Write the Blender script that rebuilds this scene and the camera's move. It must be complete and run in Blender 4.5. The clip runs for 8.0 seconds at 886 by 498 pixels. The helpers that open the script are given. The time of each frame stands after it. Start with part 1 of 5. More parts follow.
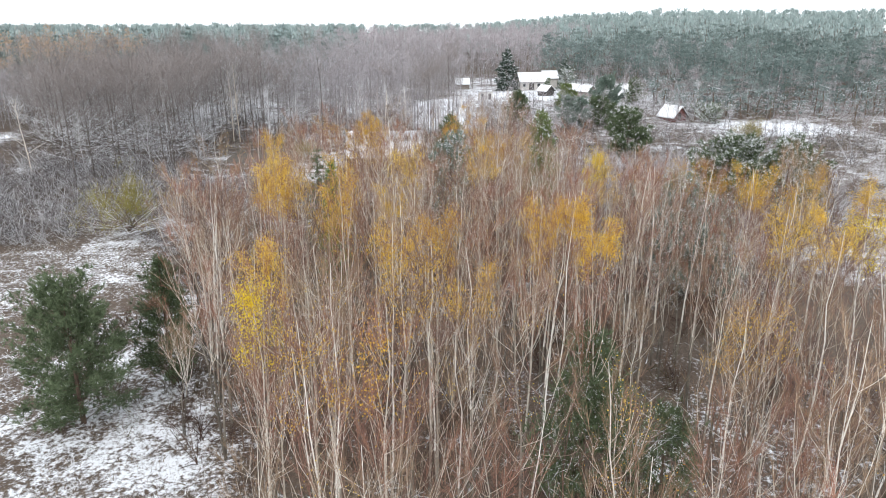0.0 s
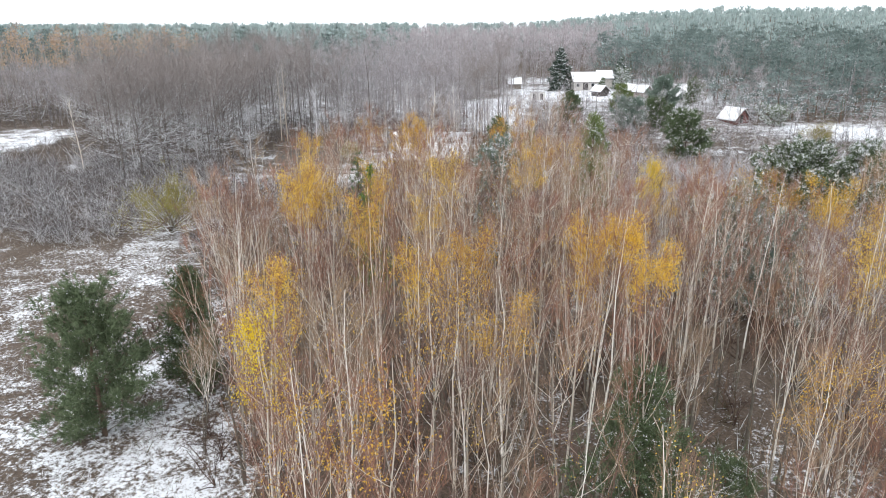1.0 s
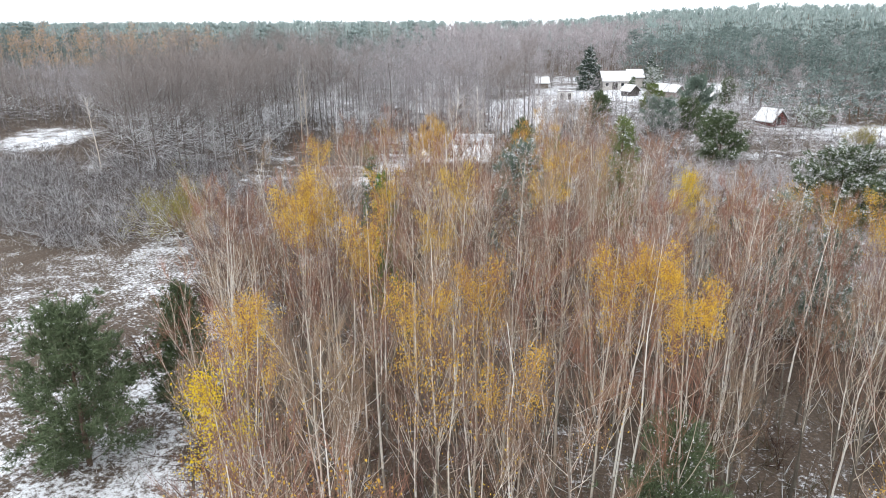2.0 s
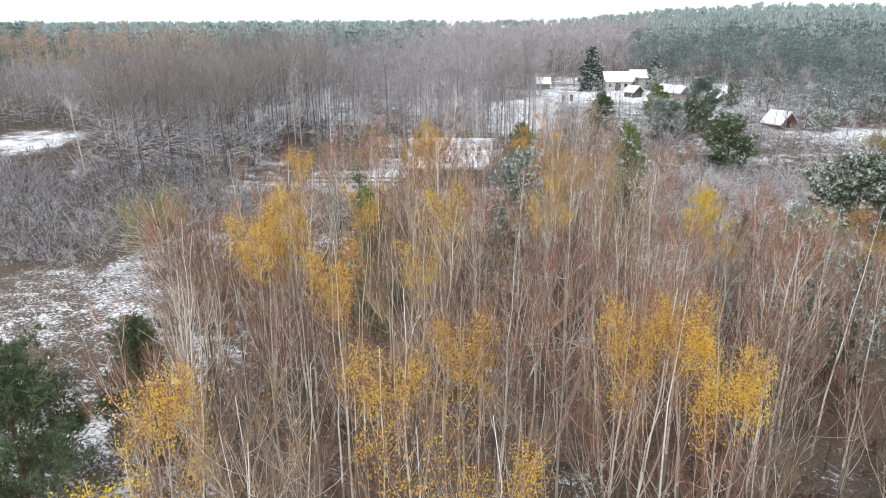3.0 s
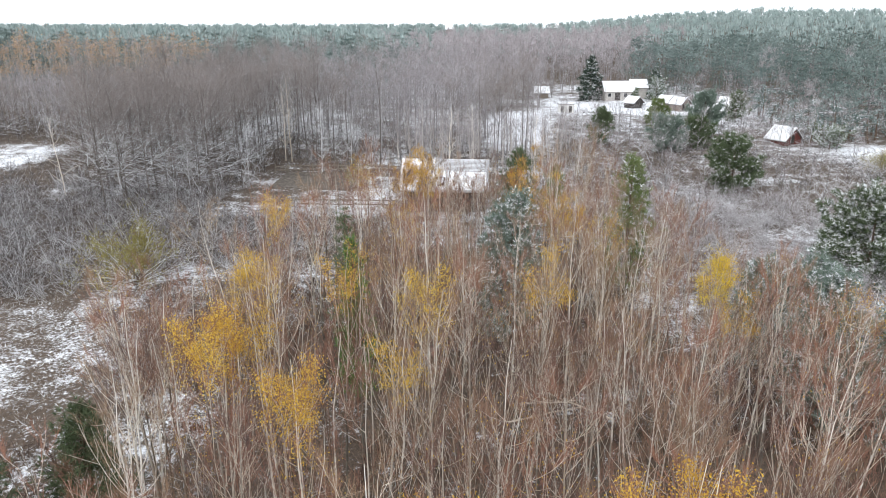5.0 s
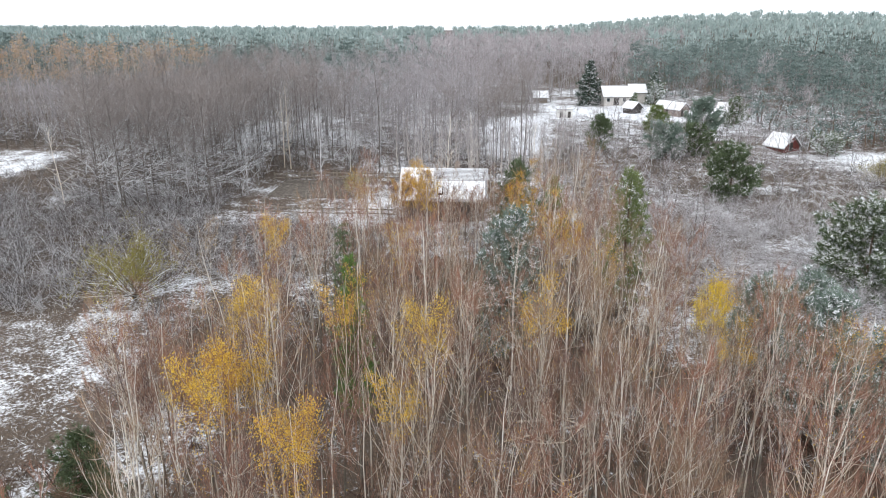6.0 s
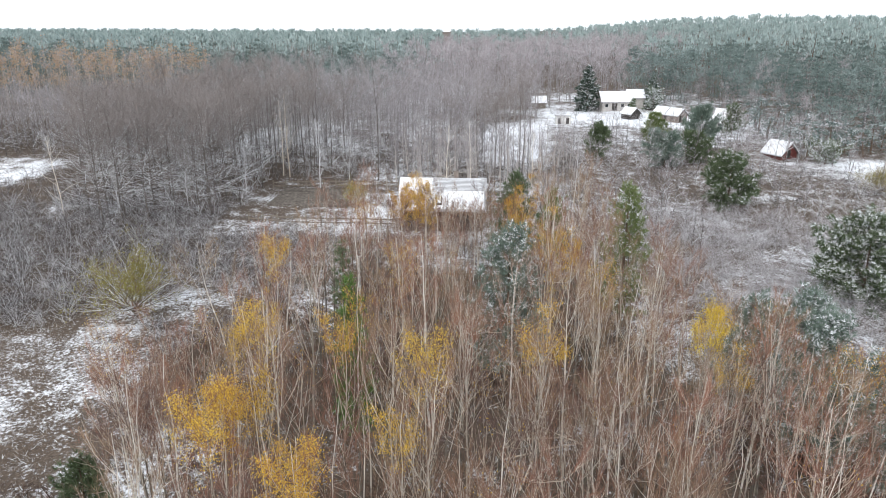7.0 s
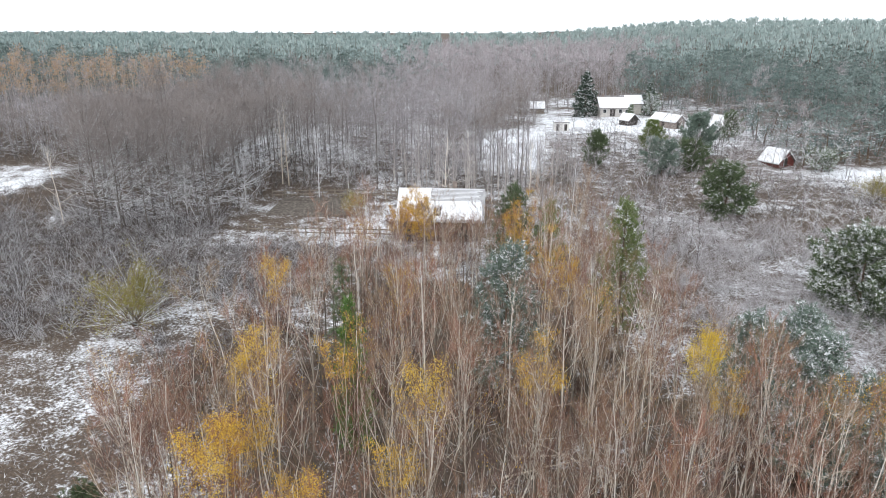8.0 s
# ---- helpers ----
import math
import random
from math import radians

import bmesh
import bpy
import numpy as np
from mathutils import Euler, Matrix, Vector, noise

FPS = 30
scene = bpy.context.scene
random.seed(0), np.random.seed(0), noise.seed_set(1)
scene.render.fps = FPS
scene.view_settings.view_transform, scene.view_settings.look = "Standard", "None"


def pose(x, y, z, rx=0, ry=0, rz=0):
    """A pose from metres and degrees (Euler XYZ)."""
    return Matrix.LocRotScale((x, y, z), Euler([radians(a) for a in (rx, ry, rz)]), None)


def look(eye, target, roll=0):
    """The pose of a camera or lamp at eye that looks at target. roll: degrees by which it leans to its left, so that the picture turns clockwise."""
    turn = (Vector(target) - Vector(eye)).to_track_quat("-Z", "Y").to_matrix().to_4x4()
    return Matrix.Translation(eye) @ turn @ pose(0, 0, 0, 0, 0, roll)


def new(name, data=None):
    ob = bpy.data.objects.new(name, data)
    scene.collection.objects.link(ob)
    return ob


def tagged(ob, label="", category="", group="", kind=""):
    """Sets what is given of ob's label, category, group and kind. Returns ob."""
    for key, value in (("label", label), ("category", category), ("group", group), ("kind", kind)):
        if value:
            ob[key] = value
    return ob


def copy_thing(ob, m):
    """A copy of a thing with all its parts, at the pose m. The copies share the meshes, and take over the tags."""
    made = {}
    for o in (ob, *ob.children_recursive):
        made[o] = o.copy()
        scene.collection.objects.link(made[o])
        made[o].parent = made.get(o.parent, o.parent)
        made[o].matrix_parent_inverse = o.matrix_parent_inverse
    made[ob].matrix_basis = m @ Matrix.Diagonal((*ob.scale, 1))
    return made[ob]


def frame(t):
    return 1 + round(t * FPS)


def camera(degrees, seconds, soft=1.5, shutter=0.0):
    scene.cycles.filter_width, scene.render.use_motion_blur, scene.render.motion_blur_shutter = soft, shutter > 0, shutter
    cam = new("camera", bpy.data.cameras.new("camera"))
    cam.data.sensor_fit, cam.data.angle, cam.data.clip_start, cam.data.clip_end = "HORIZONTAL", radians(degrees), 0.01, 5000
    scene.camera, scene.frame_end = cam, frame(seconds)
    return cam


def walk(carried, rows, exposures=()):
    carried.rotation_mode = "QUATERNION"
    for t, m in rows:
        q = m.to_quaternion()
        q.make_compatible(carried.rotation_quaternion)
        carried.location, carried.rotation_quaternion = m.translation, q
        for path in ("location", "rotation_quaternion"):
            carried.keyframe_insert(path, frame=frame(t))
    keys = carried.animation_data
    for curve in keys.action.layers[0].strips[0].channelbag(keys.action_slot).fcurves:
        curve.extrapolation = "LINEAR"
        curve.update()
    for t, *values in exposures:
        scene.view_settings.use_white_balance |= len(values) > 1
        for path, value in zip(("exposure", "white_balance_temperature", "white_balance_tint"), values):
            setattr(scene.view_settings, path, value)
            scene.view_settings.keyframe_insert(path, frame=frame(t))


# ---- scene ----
cam = camera(66.0, 8.0, soft=1.0)
PATH = [
    (0, (0.267, 0.278, 18.367), (0.257, 2.181, 17.754), -0.0),
    (0.5, (0.531, 1.566, 18.344), (0.445, 3.468, 17.73), -0.1),
    (1, (0.751, 2.794, 18.303), (0.596, 4.691, 17.687), -0.1),
    (1.5, (0.955, 4.237, 18.308), (0.734, 6.126, 17.69), -0.2),
    (3, (1.258, 9.515, 18.407), (1.022, 11.401, 17.784), -0.2),
    (3.5, (1.236, 11.213, 18.831), (1.002, 13.099, 18.208), -0.1),
    (4, (1.247, 12.286, 19.305), (1.013, 14.172, 18.681), -0.0),
    (4.5, (1.243, 12.988, 19.733), (1.011, 14.874, 19.11), 0.0),
    (6, (1.252, 13.622, 21.15), (1.025, 15.509, 20.529), 0.1),
    (6.5, (1.236, 13.694, 21.658), (1.01, 15.582, 21.038), 0.1),
    (7, (1.202, 13.746, 22.14), (0.979, 15.635, 21.522), 0.1),
    (7.5, (1.196, 13.765, 22.679), (0.974, 15.655, 22.062), 0.1),
    (8, (1.203, 13.737, 23.258), (0.984, 15.627, 22.643), 0.1),
]
walk(cam, [(t, look(Vector(eye) * 1.25, Vector(target) * 1.25, roll)) for t, eye, target, roll in PATH],
     exposures=[(0, 0.12), (1.5, 0.11), (3.5, 0.07), (4.5, 0.04), (6, 0.0), (8, -0.03)])

# ---- light: overcast sky with a weak, very soft sun ----
world = bpy.data.worlds.new("overcast_sky")
scene.world = world
world.use_nodes = True
wn, wl = world.node_tree.nodes, world.node_tree.links
wn.clear()
sky = wn.new("ShaderNodeTexSky")
sky.sky_type, sky.sun_disc = "NISHITA", False
sky.sun_elevation, sky.sun_rotation = radians(32), radians(200)
sky.air_density, sky.dust_density = 1.0, 4.0
dim = wn.new("ShaderNodeVectorMath")
dim.operation = "SCALE"
dim.inputs[3].default_value = 0.10
wl.new(sky.outputs[0], dim.inputs[0])
cloud = wn.new("ShaderNodeTexNoise")
cloud.inputs["Scale"].default_value, cloud.inputs["Detail"].default_value = 1.6, 4.0
ramp = wn.new("ShaderNodeValToRGB")
ramp.color_ramp.elements[0].color = (1.00, 1.06, 1.13, 1)
ramp.color_ramp.elements[1].color = (1.21, 1.26, 1.32, 1)
wl.new(cloud.outputs[0], ramp.inputs[0])
mixw = wn.new("ShaderNodeMix")
mixw.data_type = "RGBA"
mixw.inputs[0].default_value = 0.88
wl.new(dim.outputs[0], mixw.inputs[6])
wl.new(ramp.outputs[0], mixw.inputs[7])
back = wn.new("ShaderNodeBackground")
wl.new(mixw.outputs[2], back.inputs[0])
back.inputs[1].default_value = 1.3
wout = wn.new("ShaderNodeOutputWorld")
wl.new(back.outputs[0], wout.inputs[0])

sun = new("sun", bpy.data.lights.new("sun", "SUN"))
sun.data.energy, sun.data.angle, sun.data.color = 1.2, radians(25), (1.0, 0.985, 0.97)
sun.matrix_world = look((-20, -55, 40), (0, 0, 0))

# ---- materials ----


def shade(name, colors, scale=3.0, rough=0.85, by="noise", snow=0.0, snow_scale=6.0, up=0.35, bump=0.0, object_mix=0.0, through_light=0.0):
    """A rough natural surface. colors: ramp from dark to light, driven by noise, by each loose piece or by each object; snow: share of snow on what faces up."""
    m = bpy.data.materials.new(name)
    m.use_nodes = True
    n, l = m.node_tree.nodes, m.node_tree.links
    b = n["Principled BSDF"]
    b.inputs["Roughness"].default_value = rough
    b.inputs["Specular IOR Level"].default_value = 0.2
    geo = n.new("ShaderNodeNewGeometry")
    noise_t = n.new("ShaderNodeTexNoise")
    noise_t.inputs["Scale"].default_value, noise_t.inputs["Detail"].default_value = scale, 6.0
    l.new(geo.outputs["Position"], noise_t.inputs["Vector"])
    drive = noise_t.outputs[0]
    if by == "island":
        add = n.new("ShaderNodeMath")
        add.operation = "MULTIPLY_ADD"
        add.inputs[1].default_value, add.inputs[2].default_value = 0.6, -0.1
        l.new(geo.outputs["Random Per Island"], add.inputs[0])
        both = n.new("ShaderNodeMath")
        both.operation = "MULTIPLY_ADD"
        both.inputs[1].default_value = 0.6
        l.new(noise_t.outputs[0], both.inputs[0])
        l.new(add.outputs[0], both.inputs[2])
        drive = both.outputs[0]
    if object_mix:
        info = n.new("ShaderNodeObjectInfo")
        mixd = n.new("ShaderNodeMix")
        mixd.inputs[0].default_value = object_mix
        l.new(drive, mixd.inputs[2])
        l.new(info.outputs["Random"], mixd.inputs[3])
        drive = mixd.outputs[0]
    r = n.new("ShaderNodeValToRGB")
    el = r.color_ramp.elements
    lo, hi = (0.3, 0.7) if by == "noise" and not object_mix else (0.08, 0.92)
    while len(el) < len(colors):
        el.new(0.5)
    for i, c in enumerate(colors):
        el[i].position = lo + (hi - lo) * i / max(1, len(colors) - 1)
        el[i].color = (*c, 1)
    l.new(drive, r.inputs[0])
    col = r.outputs[0]
    if snow:
        sep = n.new("ShaderNodeSeparateXYZ")
        l.new(geo.outputs["Normal"], sep.inputs[0])
        n2 = n.new("ShaderNodeTexNoise")
        n2.inputs["Scale"].default_value, n2.inputs["Detail"].default_value = snow_scale, 3.0
        l.new(geo.outputs["Position"], n2.inputs["Vector"])
        s = n.new("ShaderNodeMath")
        s.operation = "MULTIPLY_ADD"
        l.new(sep.outputs[2], s.inputs[0])
        s.inputs[1].default_value = up
        l.new(n2.outputs[0], s.inputs[2])
        mr = n.new("ShaderNodeMapRange")
        mr.inputs[1].default_value, mr.inputs[2].default_value = 0.62 - 0.3 * snow, 0.92 - 0.3 * snow
        l.new(s.outputs[0], mr.inputs[0])
        ms = n.new("ShaderNodeMix")
        ms.data_type = "RGBA"
        ms.inputs[7].default_value = (0.80, 0.82, 0.85, 1)
        l.new(mr.outputs[0], ms.inputs[0])
        l.new(col, ms.inputs[6])
        col = ms.outputs[2]
    l.new(col, b.inputs["Base Color"])
    if bump:
        bp = n.new("ShaderNodeBump")
        bp.inputs["Strength"].default_value = bump
        l.new(noise_t.outputs[0], bp.inputs["Height"])
        l.new(bp.outputs[0], b.inputs["Normal"])
    if through_light:
        tr = n.new("ShaderNodeBsdfTranslucent")
        l.new(col, tr.inputs[0])
        mx = n.new("ShaderNodeMixShader")
        mx.inputs[0].default_value = through_light
        l.new(b.outputs[0], mx.inputs[1])
        l.new(tr.outputs[0], mx.inputs[2])
        l.new(mx.outputs[0], n["Material Output"].inputs[0])
    return m


BARK = shade("birch_bark", [(0.20, 0.172, 0.145), (0.40, 0.355, 0.30), (0.64, 0.59, 0.52), (0.82, 0.785, 0.73), (0.88, 0.86, 0.81)], 1.6, object_mix=0.78)
MIDBARK = shade("greying_birch_bark", [(0.13, 0.112, 0.095), (0.27, 0.24, 0.20), (0.50, 0.46, 0.40)], 3.5, object_mix=0.3)
BASEBARK = shade("rough_dark_birch_bark", [(0.05, 0.043, 0.036), (0.13, 0.115, 0.095), (0.30, 0.275, 0.235)], 2.4, object_mix=0.25, bump=0.3)
LIMB = shade("birch_limb_bark", [(0.42, 0.34, 0.26), (0.68, 0.60, 0.50), (0.85, 0.79, 0.71), (0.90, 0.86, 0.80)], 1.5, object_mix=0.5)
TWIG = shade("birch_twigs", [(0.112, 0.080, 0.074), (0.19, 0.112, 0.09), (0.36, 0.178, 0.122), (0.245, 0.15, 0.11), (0.39, 0.272, 0.178), (0.185, 0.15, 0.122)], 0.6, by="island", object_mix=0.75)
GOLD = shade("golden_birch_leaves", [(0.42, 0.22, 0.05), (0.64, 0.39, 0.07), (0.82, 0.57, 0.09), (0.88, 0.68, 0.17)], 0.5, 0.6, by="island", object_mix=0.35, through_light=0.4)
LEMON = shade("lemon_birch_leaves", [(0.68, 0.45, 0.02), (0.80, 0.61, 0.04), (0.84, 0.68, 0.09)], 0.5, 0.6, by="island", through_light=0.4)
DARKBARK = shade("alder_bark", [(0.06, 0.05, 0.047), (0.17, 0.145, 0.14)], 2.0, snow=0.5, up=0.55)
# pale grey-lilac base colour imitates haze over the distant bare trees
GREYTWIG = shade("haze_pale_twigs", [(0.295, 0.262, 0.27), (0.38, 0.34, 0.352), (0.46, 0.425, 0.442), (0.55, 0.53, 0.558)], 0.05, by="island")
ALDERTWIG = shade("brown_alder_twigs", [(0.175, 0.15, 0.14), (0.235, 0.205, 0.193), (0.30, 0.268, 0.258), (0.37, 0.34, 0.335)], 0.04, by="island")
ALDERBARK = shade("dark_alder_bark", [(0.075, 0.063, 0.058), (0.19, 0.165, 0.15)], 2.0, snow=0.2)
# base tone raised to suggest haze; the snow share is on top
GREYBARK = shade("haze_grey_frosted_bark", [(0.17, 0.15, 0.15), (0.32, 0.295, 0.30)], 1.0, snow=0.3)
SNOWLIMB = shade("snow_covered_limbs", [(0.12, 0.105, 0.10), (0.22, 0.20, 0.20)], 2.0, snow=0.75, up=0.6, snow_scale=1.5)
# green lightened towards blue-grey, a painted haze for the middle distance
MIDNEEDLE = shade("haze_greyed_pine_needles", [(0.08, 0.112, 0.104), (0.13, 0.174, 0.162), (0.195, 0.248, 0.236), (0.285, 0.348, 0.336)], 0.14, 0.7)
DARKSTEM = shade("dark_scrub_stems", [(0.10, 0.085, 0.08), (0.26, 0.24, 0.23), (0.55, 0.54, 0.55)], 0.8)
SCRUBSTEM = shade("snowy_scrub_stems", [(0.34, 0.31, 0.30), (0.60, 0.59, 0.60), (0.80, 0.81, 0.84)], 0.5)
# paled and blued to paint haze into the wood behind the alders
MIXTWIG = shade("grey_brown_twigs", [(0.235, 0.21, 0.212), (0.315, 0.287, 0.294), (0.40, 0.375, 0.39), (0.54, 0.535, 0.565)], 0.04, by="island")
SCRUBTWIG = shade("grey_scrub_twigs", [(0.032, 0.027, 0.026), (0.06, 0.05, 0.049), (0.095, 0.083, 0.083), (0.15, 0.14, 0.143), (0.50, 0.50, 0.53)], 0.3, by="island")
FROSTTWIG = shade("snowy_twigs", [(0.22, 0.195, 0.19), (0.44, 0.43, 0.43), (0.68, 0.68, 0.71), (0.82, 0.83, 0.86)], 0.12, by="island")
ORANGE = shade("far_orange_leaves", [(0.36, 0.26, 0.19), (0.47, 0.34, 0.235), (0.58, 0.43, 0.29)], 0.1, by="island", through_light=0.2)
DARKNEEDLE = shade("deep_green_needles", [(0.018, 0.030, 0.022), (0.05, 0.078, 0.058), (0.12, 0.165, 0.13)], 1.2, 0.6, by="island", object_mix=0.15)
NEEDLE = shade("pine_needles", [(0.045, 0.066, 0.032), (0.11, 0.148, 0.078), (0.22, 0.27, 0.165)], 1.2, 0.6, by="island", object_mix=0.2)
# distance haze is put into this colour: needles lightened and greyed
FARNEEDLE = shade("haze_pale_far_needles", [(0.27, 0.345, 0.335), (0.345, 0.425, 0.415), (0.43, 0.51, 0.50)], 0.06, 0.7)
BLUENEEDLE = shade("blue_green_needles", [(0.09, 0.13, 0.105), (0.18, 0.24, 0.20), (0.30, 0.37, 0.32)], 1.2, 0.6, by="island")
GREENNEEDLE = shade("bright_green_needles", [(0.05, 0.11, 0.025), (0.11, 0.21, 0.05), (0.20, 0.33, 0.10)], 1.2, 0.6, by="island")
YELNEEDLE = shade("yellow_green_needles", [(0.08, 0.12, 0.04), (0.17, 0.22, 0.08), (0.27, 0.32, 0.14)], 1.2, 0.6, by="island")
SNOW = shade("snow", [(0.74, 0.77, 0.81), (0.86, 0.87, 0.89)], 1.5, 0.6, bump=0.15)
PINEBARK = shade("pine_bark", [(0.08, 0.06, 0.05), (0.20, 0.14, 0.10)], 3.0)
WILLOWLEAF = shade("olive_willow_leaves", [(0.20, 0.18, 0.05), (0.32, 0.29, 0.085), (0.42, 0.37, 0.14)], 0.5, 0.6, by="island", through_light=0.3)
STRAW = shade("dead_grass", [(0.07, 0.048, 0.032), (0.14, 0.10, 0.066), (0.26, 0.21, 0.15), (0.48, 0.44, 0.39)], 0.3, by="island", snow=0.3, snow_scale=1.2)
OLIVEBRUSH = shade("olive_brown_brush", [(0.045, 0.038, 0.022), (0.085, 0.073, 0.04), (0.15, 0.13, 0.075)], 0.25, by="island", snow=0.1, snow_scale=1.0)
BRUSH = shade("red_brown_brush", [(0.036, 0.022, 0.019), (0.07, 0.042, 0.033), (0.13, 0.083, 0.06)], 0.25, by="island")


def ground_material():
    m = bpy.data.materials.new("snowy_ground")
    m.use_nodes = True
    n, l = m.node_tree.nodes, m.node_tree.links
    b = n["Principled BSDF"]
    b.inputs["Roughness"].default_value = 0.9
    geo = n.new("ShaderNodeNewGeometry")
    att = n.new("ShaderNodeAttribute")
    att.attribute_name = "snow_cover"

    def nz(s, d, rough=0.6):
        t = n.new("ShaderNodeTexNoise")
        t.inputs["Scale"].default_value, t.inputs["Detail"].default_value, t.inputs["Roughness"].default_value = s, d, rough
        l.new(geo.outputs["Position"], t.inputs["Vector"])
        return t.outputs[0]

    def mth(op, a, c):
        t = n.new("ShaderNodeMath")
        t.operation = op
        for i, v in enumerate((a, c)):
            if isinstance(v, (int, float)):
                t.inputs[i].default_value = v
            else:
                l.new(v, t.inputs[i])
        return t.outputs[0]
    fine, mid, big = nz(3.5, 8, 0.75), nz(0.45, 5), nz(0.07, 3)
    litter = n.new("ShaderNodeValToRGB")
    e = litter.color_ramp.elements
    e[0].position, e[0].color = 0.3, (0.026, 0.019, 0.014, 1)
    e[1].position, e[1].color = 0.72, (0.21, 0.155, 0.11, 1)
    e.new(0.5).color = (0.085, 0.06, 0.043, 1)
    l.new(nz(5.0, 8, 0.8), litter.inputs[0])
    s = mth("ADD", mth("ADD", mth("MULTIPLY", fine, 1.15), mth("MULTIPLY", mid, 0.55)), mth("MULTIPLY", big, 0.5))
    s = mth("ADD", s, att.outputs["Fac"])
    mr = n.new("ShaderNodeMapRange")
    mr.inputs[1].default_value, mr.inputs[2].default_value = 1.47, 1.62
    l.new(s, mr.inputs[0])
    mix = n.new("ShaderNodeMix")
    mix.data_type = "RGBA"
    mix.inputs[7].default_value = (0.80, 0.82, 0.86, 1)
    l.new(mr.outputs[0], mix.inputs[0])
    l.new(litter.outputs[0], mix.inputs[6])
    l.new(mix.outputs[2], b.inputs["Base Color"])
    bp = n.new("ShaderNodeBump")
    bp.inputs["Strength"].default_value, bp.inputs["Distance"].default_value = 0.5, 0.15
    l.new(fine, bp.inputs["Height"])
    l.new(bp.outputs[0], b.inputs["Normal"])
    return m


# ---- lie of the land ----


def step01(v):
    v = np.clip(v, 0, 1)
    return v * v * (3 - 2 * v)


def lie(x, y):
    x, y = np.asarray(x, float), np.asarray(y, float)
    z = 0.25 * np.sin(x * 0.11 + 1.0) * np.sin(y * 0.09) + 0.12 * np.sin(x * 0.31) * np.cos(y * 0.27 + 0.6)
    z = z + 3.1 * step01((y - 75) / 80) + 1.6 * step01((y - 170) / 250)
    return z + 7.6 * step01((x + 5) / 120) * step01((y - 165) / 230)


def at(x, y):
    return float(lie(x, y))


class Geo:
    """Triangles collected from tubes, slivers and patches, each batch with a material slot."""

    def __init__(self):
        self.v, self.t, self.m, self.n = [], [], [], 0

    def add(self, v, t, m):
        v = np.asarray(v, np.float32).reshape(-1, 3)
        t = np.asarray(t, np.int64).reshape(-1, 3)
        self.v.append(v)
        self.t.append(t + self.n)
        self.m.append(np.full(len(t), m, np.int32))
        self.n += len(v)

    def tubes(self, p, r, sides, m):
        """p: (branches, points, 3); r: (branches, points)."""
        p, r = np.asarray(p, float), np.asarray(r, float)
        b, k, _ = p.shape
        d = p[:, -1] - p[:, 0]
        d /= np.linalg.norm(d, axis=1, keepdims=True) + 1e-9
        ref = np.where(np.abs(d[:, 2:3]) > 0.9, np.array([[1.0, 0, 0]]), np.array([[0, 0, 1.0]]))
        u = np.cross(d, ref)
        u /= np.linalg.norm(u, axis=1, keepdims=True) + 1e-9
        w = np.cross(d, u)
        a = np.arange(sides) * 2 * np.pi / sides
        ring = np.cos(a)[None, None, :, None] * u[:, None, None, :] + np.sin(a)[None, None, :, None] * w[:, None, None, :]
        v = p[:, :, None, :] + ring * r[:, :, None, None]
        i = np.arange(b * k * sides).reshape(b, k, sides)
        j = np.roll(i, -1, axis=2)
        t1 = np.stack([i[:, :-1], j[:, :-1], j[:, 1:]], -1).reshape(-1, 3)
        t2 = np.stack([i[:, :-1], j[:, 1:], i[:, 1:]], -1).reshape(-1, 3)
        self.add(v, np.concatenate([t1, t2]), m)

    def slivers(self, p, d, width, m, rng):
        """Thin tapering blades from p along d, one triangle each."""
        side = np.cross(d, rng.normal(size=d.shape))
        side *= (np.asarray(width).reshape(-1, 1) / 2) / (np.linalg.norm(side, axis=1, keepdims=True) + 1e-9)
        self.add(np.stack([p - side, p + side, p + d], 1), np.arange(len(p) * 3).reshape(-1, 3), m)

    def flakes(self, p, size, m, rng, flat=0.0):
        """Small diamond leaves, two triangles each."""
        n1 = rng.normal(size=p.shape)
        n2 = rng.normal(size=p.shape)
        if flat:
            n1[:, 2] *= 1 - flat
            n2[:, 2] *= 1 - flat
        n1 /= np.linalg.norm(n1, axis=1, keepdims=True)
        n2 -= n1 * np.sum(n1 * n2, 1, keepdims=True)
        n2 /= np.linalg.norm(n2, axis=1, keepdims=True) + 1e-9
        s = np.asarray(size).reshape(-1, 1)
        v = np.stack([p - n1 * s * 0.6, p + n2 * s * 0.42, p + n1 * s * 0.6, p - n2 * s * 0.42], 1)
        i = np.arange(len(p))[:, None] * 4
        self.add(v, np.concatenate([i + [0, 1, 2], i + [0, 2, 3]], 1).reshape(-1, 3), m)

    def box(self, c, s, m, turn=0.0):
        v = np.array([[x, y, z] for x in (-1, 1) for y in (-1, 1) for z in (-1, 1)], float) * np.asarray(s) / 2
        ca, sa = math.cos(turn), math.sin(turn)
        v = v @ np.array([[ca, sa, 0], [-sa, ca, 0], [0, 0, 1]]) + np.asarray(c)
        q = [(0, 1, 3, 2), (4, 6, 7, 5), (0, 4, 5, 1), (2, 3, 7, 6), (0, 2, 6, 4), (1, 5, 7, 3)]
        self.add(v, [t for a, b_, c_, d in q for t in ((a, b_, c_), (a, c_, d))], m)

    def packed(self):
        return np.concatenate(self.v), np.concatenate(self.t), np.concatenate(self.m)

    def mesh(self, name, mats, smooth=True):
        v, t, m = self.packed()
        return mesh_of(name, v, t, m, mats, smooth)


